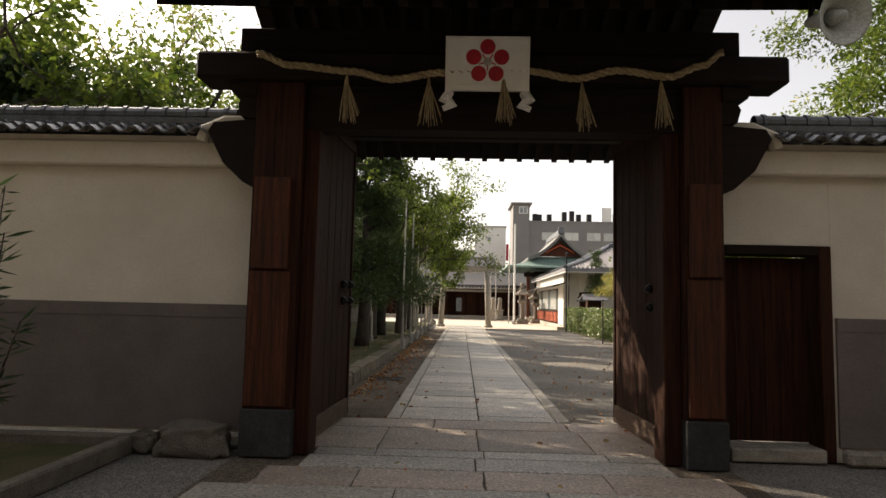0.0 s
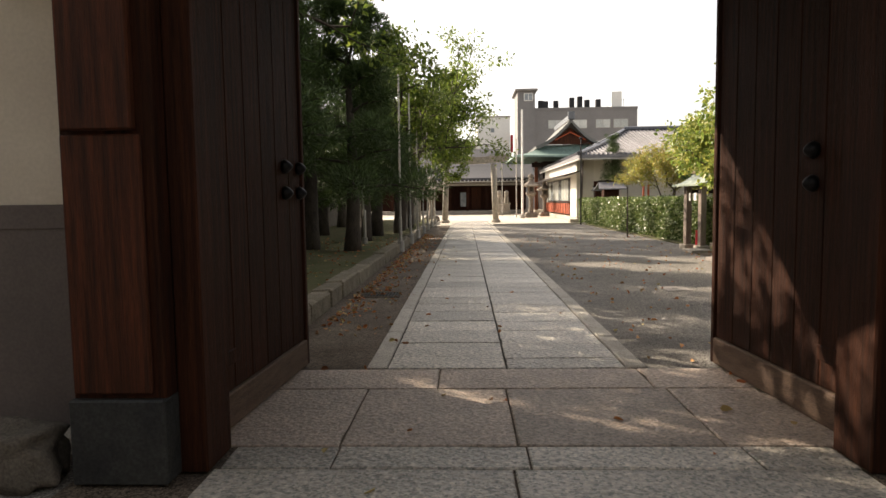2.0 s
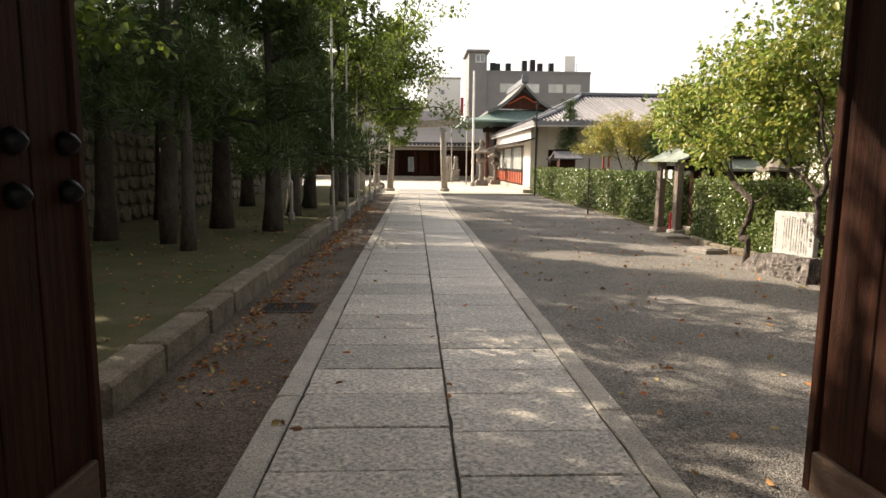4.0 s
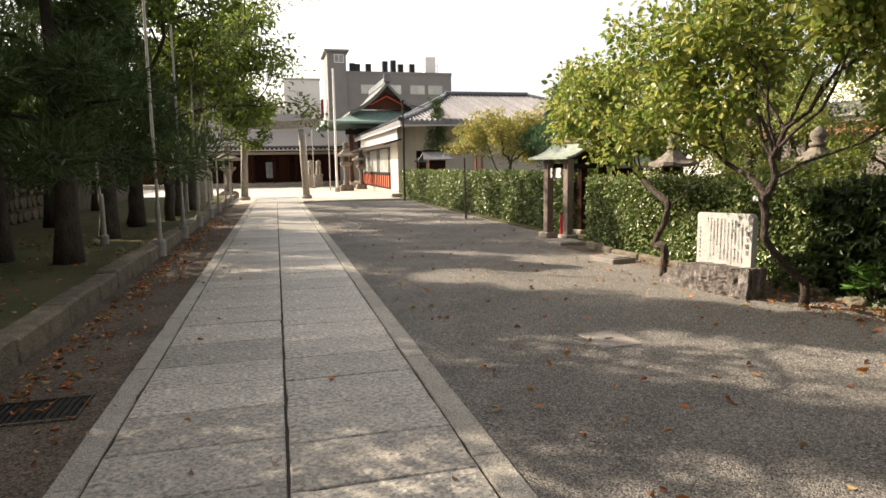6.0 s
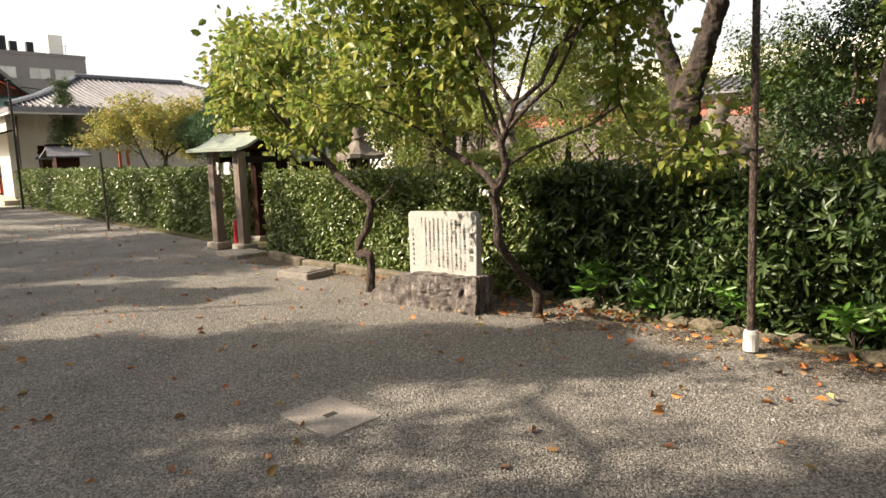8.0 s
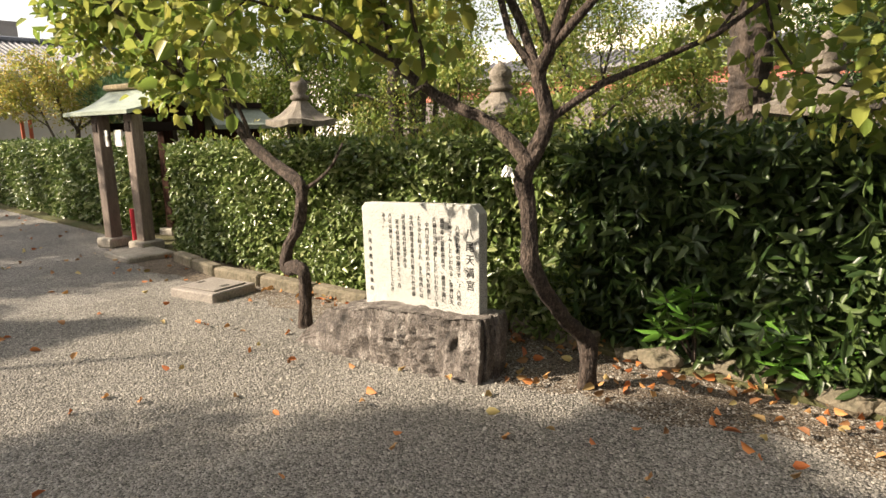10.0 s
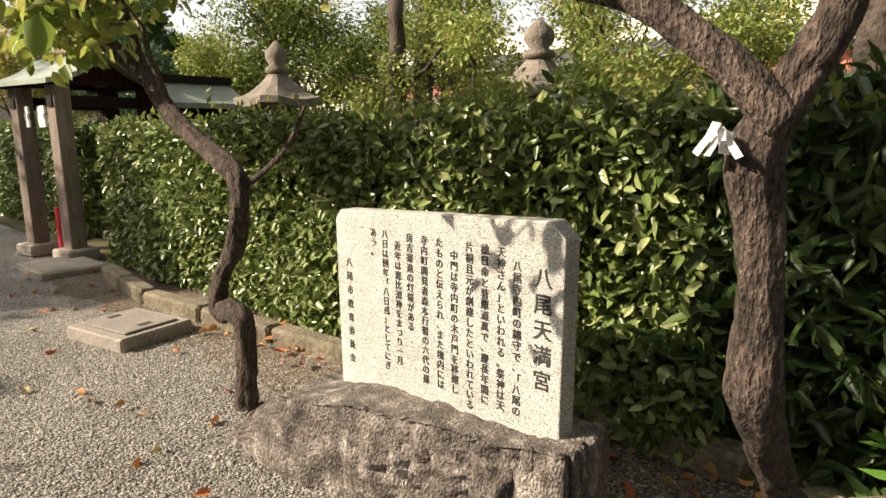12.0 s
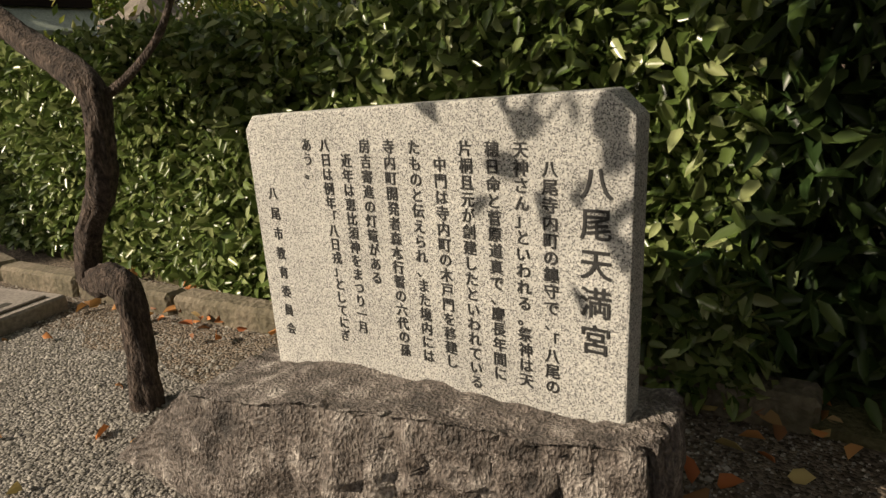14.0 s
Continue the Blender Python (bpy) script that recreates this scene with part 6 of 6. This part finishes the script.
# bright shrubs at the hedge foot
for i, (x, y, h) in enumerate(((6.85, 12.55, 0.42), (6.9, 11.9, 0.36), (6.95, 11.2, 0.4), (6.9, 10.3, 0.35))):
    rng = np.random.default_rng(60 + i)
    t = thing("shrub", "bright green shrub with whorls of long leaves at the bed edge", "shrub", (x, y, 0.02), "bright shrubs")
    bm = bmesh.new()
    P, D = [], []
    for k in range(9):
        a = rng.uniform(0, 6.28)
        top = Vector((math.cos(a) * rng.uniform(0.02, 0.26), math.sin(a) * rng.uniform(0.02, 0.3), h * rng.uniform(0.5, 1.05)))
        tube(bm, [(0, 0, 0), top * 0.5 + Vector((0, 0, 0.05)), top], [0.008, 0.006, 0.004], 5)
        for j in range(11):
            b = j * 2.4
            P.append(tuple(top + Vector((0, 0, -0.01 * j * 0.4))))
            D.append((math.cos(b), math.sin(b), 0.55 - 0.09 * j + rng.normal() * 0.1))
    part("stemwork", bm, M_BARK, t)
    ob = new("foliage", leaf_mesh("foliage", np.array(P), np.array(D), 0.15, 0.28, L_SHRUB, rng, fold=0.15))
    ob.parent = t

for i, (x, y, h, r, s, per) in enumerate(((-3.2, 18.6, 7.1, .17, 2.3, 300), (-3.5, 22.6, 6.0, .17, 2.0, 330), (-3.5, 25.6, 8, .16, 2.1, 260), (-3.95, 15.4, 6.6, .1, 1.3, 110), (-4.5, 19.2, 8.0, .2, 2.0, 220),
                                          (-5.8, 26.5, 7.5, .19, 2.4, 170), (-5.6, 14.2, 6.8, .13, 1.4, 70), (-6.5, 34, 8, .2, 2.8, 170), (-6.0, 16.8, 7.6, .16, 1.9, 100), (-6.6, 21.2, 7.6, .18, 2.4, 170))):
    pine("pine_tree", (x, y, 0.18), "tall dark pine with drooping needle boughs in the shaded bed", h * 0.88, r, 40 + i, L_PINE, s * 0.85, lo=0.27 if i < 3 else 0.36, group="pines", per=per, size=0.22)
pine("pine_tree", (10.9, 28.5, 0), "young green pine with layered boughs behind the hedge", 4.1, 0.1, 80, L_PINEL, 1.9, lo=0.5, tiers=6, per=800, size=0.16)
pine("cypress_tree", (8.8, 40.8, 0), "slender dark evergreen beside the white office", 4.9, 0.07, 81, L_PINE, 0.7, lo=0.4, tiers=9, per=160, size=0.1)

BROAD = [(0, 0, 0, .2), (0.1, 0.1, 1.5, .17), (0.2, 0, 2.8, .14), (0.5, 0.2, 4.2, .1)]
OFFSHOOTS = [(2, (1, 0.2, 0.5), 2.0, .08), (2, (-0.8, 0.5, 0.7), 1.8, .07), (3, (0.9, -0.6, 0.5), 1.9, .07), (3, (0.3, 0.8, 0.8), 1.8, .06), (3, (-0.5, -0.5, 0.9), 1.7, .06), (3, (1, 0.5, 0.3), 2.0, .06)]
for i, (x, y) in enumerate(((-3.7, 26.3), (-3.0, 29.5), (-2.9, 32.5), (-3.2, 37.5), (-3.6, 42), (-8.4, 17.5), (-7.6, 13.2), (-10, 12), (-10.5, 20), (-11, 31), (-8.5, 8.2), (10.2, 10.8), (13.5, 8.5))):
    tree("broadleaf_tree", (x, y, 0.18), "leafy green broadleaf tree spreading over the path side", "tree", BROAD, OFFSHOOTS, M_BARKPINE, L_BACKLIT if i in (1, 2) else L_GREEN, 100 + i, clump=0.42, per=18 if i in (5, 6, 7, 10) else (16 if i in (1, 2) else 40), size=0.17, width=0.6, depth=2, group="broadleaf trees")
tree("broadleaf_tree", (-2.95, 27.4, 0.18), "leafy green tree whose airy boughs reach out over the stone path", "tree",
     [(0, 0, 0, .15), (0.05, 0, 1.6, .13), (0.2, -0.1, 3.0, .11), (0.5, -0.3, 4.4, .09)],
     [(2, (1, -0.5, 0.35), 2.3, .06), (3, (1, -0.2, 0.35), 2.4, .06), (3, (0.6, -1.0, 0.5), 2.2, .05), (3, (0.2, 0.6, 1), 2.0, .05), (3, (-0.6, -0.3, 0.9), 1.7, .05)],
     M_BARKPINE, L_BACKLIT, 131, clump=0.42, per=17, size=0.16, width=0.5, depth=2, group="broadleaf trees", up=0.02)
# Added tree: its crown, above the view, is there to shade the gravel.
tree("broadleaf_tree", (-4.6, 16.3, 0.18), "added tall tree whose unseen crown dapples the gravel with shade", "tree",
     [(0, 0, 0, .16), (0.05, 0.05, 3.0, .13), (0.1, 0, 5.6, .1), (0.2, 0.1, 7.2, .07)],
     [(2, (1, 0.3, 0.35), 2.0, .05), (2, (-0.7, -0.8, 0.35), 1.9, .05), (2, (0.4, -1, 0.35), 2.0, .05), (3, (0.6, 0.5, 0.3), 1.7, .05), (3, (-0.6, 0.6, 0.4), 1.7, .05), (3, (0.2, -0.5, 0.6), 1.6, .05)],
     M_BARKPINE, L_BACKLIT, 133, clump=0.42, per=17, size=0.16, width=0.5, depth=2, group="broadleaf trees", up=0.0)
TALL = [(0, 0, 0, .24), (0.1, 0.1, 2.2, .2), (0.1, 0, 4.2, .16), (0.3, 0.1, 5.6, .11)]
for i, (x, y) in enumerate(((-7.0, 13.6), (13.4, 21.5))):
    tree("broadleaf_tree", (x, y, 0.1), "tall thin-crowned broadleaf tree rising above its neighbours", "tree", TALL, OFFSHOOTS + [(3, (-1, -0.3, 0.4), 2.0, .06)], M_BARKPINE, L_GARDEN, 140 + i, clump=0.45, per=10 if i == 0 else 26, size=0.15, width=0.55, depth=2, group="broadleaf trees")
tree("autumn_tree", (9.35, 31.0, 0), "low spreading tree with yellow-green autumn leaves", "tree",
     [(0, 0, 0, .1), (-0.1, 0, 1.0, .08), (0.0, 0, 1.8, .06)], [(1, (-0.9, 0.3, 0.7), 1.6, .05), (2, (0.8, 0.2, 0.7), 1.5, .05), (2, (-0.4, -0.5, 0.9), 1.4, .05), (2, (0.2, 0.8, 0.8), 1.2, .04), (1, (0.8, -0.6, 0.7), 1.2, .04)],
     M_BARKPINE, L_YELLOW, 150, clump=0.4, per=60, size=0.1, width=0.55)
tree("big_tree", (10.7, 13.55, 0), "large old tree with a thick blackish trunk forking above the hedge", "tree",
     [(0, 0, 0, .33), (0.0, 0, 0.5, .26), (0.0, 0, 1.4, .235), (-0.03, 0.02, 2.0, .225), (0.0, 0.0, 2.5, .23), (0.05, -0.14, 2.9, .17), (0.15, -0.4, 4.0, .14), (0.3, -0.55, 6.0, .1)],
     [(6, (0.6, -0.8, 0.6), 2.6, .1), (6, (-0.9, -0.4, 0.35), 2.4, .07), (7, (-0.3, 0.5, 0.9), 2.2, .08), (7, (0.5, 0.1, 0.8), 2.2, .08), (7, (-0.9, -0.8, 0.3), 2.4, .07)],
     M_BARKDARK, L_GREEN, 160, clump=0.45, per=36, size=0.13, width=0.5, depth=3, up=0.03, knobbly=True,
     arms=(([(-0.02, 0.04, 2.35, .16), (-0.05, 0.25, 2.9, .15), (-0.1, 0.5, 3.7, .13), (-0.2, 0.7, 5.0, .1)], ((2, (-0.8, 0.5, 0.4), 1.6, .06), (3, (-0.4, 0.7, 0.8), 1.6, .07), (3, (0.5, 0.7, 0.6), 1.6, .07))),))
for i, (x, y, m, z) in enumerate(((9.6, 9.5, L_DARK, 2.3), (12.5, 19.5, L_GARDEN, 2.8), (10.5, 24, L_GARDEN, 2.4), (14, 10.5, L_GARDEN, 3.0), (10.0, 6.5, L_GREEN, 2.6), (13, 25, L_YELLOW, 3.0), (12.5, 31, L_GREEN, 2.6), (15.5, 16, L_GARDEN, 2.9), (14.5, 22, L_GREEN, 3.6), (17, 19, L_GARDEN, 3.8), (18, 14, L_GREEN, 3.4), (17, 26, L_GREEN, 3.6), (11.8, 20.5, L_GREEN, 6.0), (11.4, 23.0, L_GREEN, 3.0), (13.4, 17.6, L_GARDEN, 3.4), (12.4, 12.0, L_DARK, 3.0))):
    k = z / 2.4
    tree("garden_tree", (x, y, 0), "bushy garden tree with small leaves behind the hedge", "tree",
         [(0, 0, 0, .07 * k), (0.05, 0.05, 0.8 * k, .06 * k), (0.0, 0, 1.4 * k, .05 * k)], [(1, (-0.9, 0.3, 0.5), 1.0 * k, .04), (2, (0.8, 0.2, 0.7), 1.0 * k, .04), (2, (-0.4, -0.6, 0.8), 1.0 * k, .04), (2, (0.2, 0.8, 0.8), 1.0 * k, .04), (1, (0.5, -0.8, 0.5), 1.0 * k, .04), (0, (0.2, 0.6, 0.6), 0.8 * k, .03)],
         M_BARKPINE, m, 170 + i, clump=0.36 * k, per=58, size=0.085, width=0.5, group="garden trees")
# Trees added out of view round the start to cut sky light on the gate.
for i, (x, y) in enumerate(((-6.5, -3.5), (-2.0, -5.5), (5.5, -4.5), (9.0, 1.0), (-9.5, 1.5))):
    tree("sky_block_tree", (x, y, 0), "unseen leafy tree added to block sky light before the gate", "tree", BROAD, OFFSHOOTS, M_BARKPINE, L_GREEN, 200 + i, clump=0.6, per=40, size=0.2, width=0.6, depth=2, group="street trees")
# oleander by the wall
rng = np.random.default_rng(90)
t = thing("oleander", "dark narrow-leaved shrub before the plaster wall", "shrub", (-4.35, 4.0, 0.04))
bm = bmesh.new()
P, D = [], []
for k in range(16):
    a = rng.uniform(0, 6.28)
    top = Vector((math.cos(a) * rng.uniform(0.1, 0.55), math.sin(a) * rng.uniform(0.1, 0.5), rng.uniform(1.2, 2.6)))
    tube(bm, [(0, 0, 0), top * 0.5, top], [0.016, 0.012, 0.006], 5)
    for j in range(40):
        f = rng.uniform(0.45, 1)
        P.append(tuple(top * f))
        D.append(tuple(rng.normal(size=3) * np.array([1, 1, 0.5]) + np.array([0, 0, 0.3])))
part("stemwork", bm, M_BARK, t)
ob = new("foliage", leaf_mesh("foliage", np.array(P), np.array(D), 0.2, 0.13, L_DARK, rng, fold=0.1))
ob.parent = t

# the dense trees behind the shaded bed
for i in range(11):
    tree("broadleaf_tree", (-10.2 - (i % 2) * 0.9, 9.5 + i * 3.1, 0.18), "dense dark evergreen tree at the back of the shaded bed", "tree",
         [(0, 0, 0, .16), (0.05, 0.05, 1.2, .13), (0.1, 0, 2.6, .11), (0.0, 0.1, 4.2, .08)], [(1, (-0.7, 0.8, 0.3), 1.3, .05), (1, (0.8, -0.6, 0.3), 1.3, .05), (2, (0.9, 0.5, 0.4), 1.4, .05), (2, (-0.5, -0.8, 0.4), 1.4, .05), (3, (0.8, -0.3, 0.6), 1.3, .05), (3, (-0.3, 0.8, 0.7), 1.3, .05), (3, (0.2, 0.2, 1), 1.2, .05)],
         M_BARKPINE, L_DARK, 300 + i, clump=0.7, per=50, size=0.22, width=0.5, group="back trees")


# ---- pieces ----
def slab_mesh(w, l, m, seed, h=0.07):
    """A hewn slab: slightly uneven edges with a rounded arris and a top that is not quite level."""
    bm = bmesh.new()
    rng = random.Random(seed)
    skew = [rng.uniform(-0.006, 0.006) for _ in range(4)]
    nx, ny = max(2, int(w / 0.16)), max(2, int(l / 0.16))
    out = [(-1 + 2 * k / nx, -1) for k in range(nx)] + [(1, -1 + 2 * k / ny) for k in range(ny)] + [(1 - 2 * k / nx, 1) for k in range(nx)] + [(-1, 1 - 2 * k / ny) for k in range(ny)]
    rings = [[], [], []]
    for a, b in out:
        x, y = a * w / 2, b * l / 2
        chip = 0.005 * noise.noise(Vector((x * 9, y * 9, seed * 1.7))) - max(0.0, noise.noise(Vector((x * 4, y * 4, seed * 2.3))) - 0.35) * 0.05
        x += a * chip if abs(a) == 1 else 0
        y += (b * chip if abs(b) == 1 else 0) + skew[(a > 0) + 2 * (b > 0)] * abs(a)
        tilt = 0.0025 * noise.noise(Vector((x * 3, y * 3, seed * 0.9)))
        for ring, inset, z in ((0, 0.0, -h), (1, 0.0, -0.007), (2, 0.008, tilt)):
            rings[ring].append(bm.verts.new((x - a * inset, y - b * inset, z)))
    for lo, hi in zip(rings, rings[1:]):
        for k in range(len(lo)):
            q = (k + 1) % len(lo)
            bm.faces.new((lo[k], lo[q], hi[q], hi[k]))
    bm.faces.new(rings[2])
    return mesh_of("paving_slab", bm, m)


def lay_path():
    base = bpy.data.objects["pavement"]
    rng = random.Random(8)
    for x0, x1, ys in ((-0.878, 0.19, [7.34, 7.78, 8.38, 9.0, 9.59, 10.29, 10.9, 11.51, 12.1, 12.67, 13.4, 14.19, 15.0]), (0.209, 1.256, [7.34, 7.7, 8.3, 8.99, 9.54, 10.16, 10.78, 11.42, 12.01, 12.62, 13.2, 13.87, 14.6])):
        while ys[-1] < 45.5:
            ys.append(ys[-1] + rng.uniform(0.55, 0.85))
        for a, b in zip(ys, ys[1:]):
            o = new("paving_slab", slab_mesh(x1 - x0, b - a - 0.007, M_SLAB, len(bpy.data.meshes)))
            o.parent = base
            o.location = ((x0 + x1) / 2, (a + b) / 2, rng.uniform(-0.004, 0.003))
    for x0, x1 in ((-1.07, -0.89), (1.268, 1.45)):
        y = 7.34
        while y < 45.5:
            L = rng.uniform(1.2, 2.2)
            o = new("edging_stone", slab_mesh(x1 - x0, L - 0.012, M_KERB, len(bpy.data.meshes), 0.09))
            o.parent = base
            o.location = ((x0 + x1) / 2, y + L / 2, 0.006)
            y += L


def lay_gate():
    base = bpy.data.objects["pavement_gate"]
    rows = [(6.74, 7.32, [-1.75, -0.4, 1.34, 2.35], M_SLABR), (5.55, 6.72, [-2.3, -0.96, 0.15, 1.42, 2.6], M_SLABR), (5.22, 5.53, [-1.6, -0.95, 0.2, 1.5, 2.03], M_SLAB),
            (4.72, 5.2, [-1.62, 0.1, 2.02], M_SLAB), (4.1, 4.7, [-1.9, -1.0, 0.17, 1.3, 2.4], M_SLABR), (3.4, 4.08, [-2.3, -0.6, 0.7, 2.6], M_SLAB), (2.3, 3.38, [-2.3, -0.9, 0.4, 1.6, 2.6], M_SLABR)]
    for y0, y1, xs, m in rows:
        for a, b in zip(xs, xs[1:]):
            o = new("paving_slab", slab_mesh(b - a - 0.012, y1 - y0, m, len(bpy.data.meshes)))
            o.parent = base
            o.location = ((a + b) / 2, (y0 + y1) / 2, 0)


lay_path()
lay_gate()


def fallen_leaves():
    """Loose leaves on the gravel and in the gutter by the kerb."""
    rng = np.random.default_rng(77)
    P = [np.stack([rng.uniform(1.6, 6.6, 380), rng.uniform(8, 30, 380), np.full(380, 0.0)], 1),
         np.stack([-1.95 + rng.exponential(0.25, 900), rng.uniform(8.8, 30, 900), np.full(900, 0.0)], 1),
         np.stack([6.9 - rng.exponential(0.3, 620), rng.uniform(8, 17, 620), np.full(620, 0.02)], 1),
         np.stack([rng.uniform(-1.8, 2.2, 40), rng.uniform(4, 12, 40), np.full(40, 0.012)], 1),
         np.stack([rng.uniform(-6.5, -2.45, 500), rng.uniform(9, 24, 500), np.full(500, 0.21)], 1)]
    P = np.concatenate(P)
    D = rng.normal(size=P.shape) * np.array([1, 1, 0.18])
    ob = new("fallen_leaves", leaf_mesh("fallen_leaves", P, D, 0.07, 0.6, L_FALLEN, rng, fold=0.35))
    tagged(ob, "scattered orange and brown fallen leaves on the ground", "leaves", kind="stuff")


def pebbles():
    """Loose gravel stones where the path passes close."""
    rng = np.random.default_rng(78)
    n = 95000
    x = 6.9 - 5.0 * rng.random(n) ** 1.2
    y = rng.uniform(9.8, 17.5, n)
    s = rng.uniform(0.0035, 0.0085, n) * (1 + (rng.random(n) < 0.05) * 0.8)
    base = np.array([[1, 0, 0], [0, 1, 0], [-1, 0, 0], [0, -1, 0], [0, 0, 0.8], [0, 0, -0.5]], float)
    a = rng.uniform(0, 6.28, n)
    c, q = np.cos(a), np.sin(a)
    R = np.stack([np.stack([c, -q], 1), np.stack([q, c], 1)], 1)
    b = base[None].repeat(n, 0) * rng.uniform(0.7, 1.3, (n, 6, 1)) * s[:, None, None]
    xy = np.einsum("nij,nkj->nki", R, b[:, :, :2])
    v = np.concatenate([xy + np.stack([x, y], 1)[:, None], b[:, :, 2:] - 0.0175], 2).reshape(-1, 3)
    f0 = np.array([[0, 1, 4], [1, 2, 4], [2, 3, 4], [3, 0, 4]])
    f = (np.arange(n)[:, None, None] * 6 + f0[None]).reshape(-1, 3)
    me = bpy.data.meshes.new("gravel")
    me.vertices.add(len(v))
    me.vertices.foreach_set("co", v.astype(np.float32).ravel())
    me.loops.add(f.size)
    me.loops.foreach_set("vertex_index", f.astype(np.int32).ravel())
    me.polygons.add(len(f))
    me.polygons.foreach_set("loop_start", np.arange(0, f.size, 3, dtype=np.int32))
    me.update(calc_edges=True)
    me.materials.append(mat("gravel stones", (0.36, 0.335, 0.295), (0.17, 0.155, 0.135), scale=300, rough=0.9, bump=0, island=True, spread=0.5))
    tagged(new("gravel", me), "loose grey and tan gravel stones", "gravel", kind="stuff")


fallen_leaves()
pebbles()
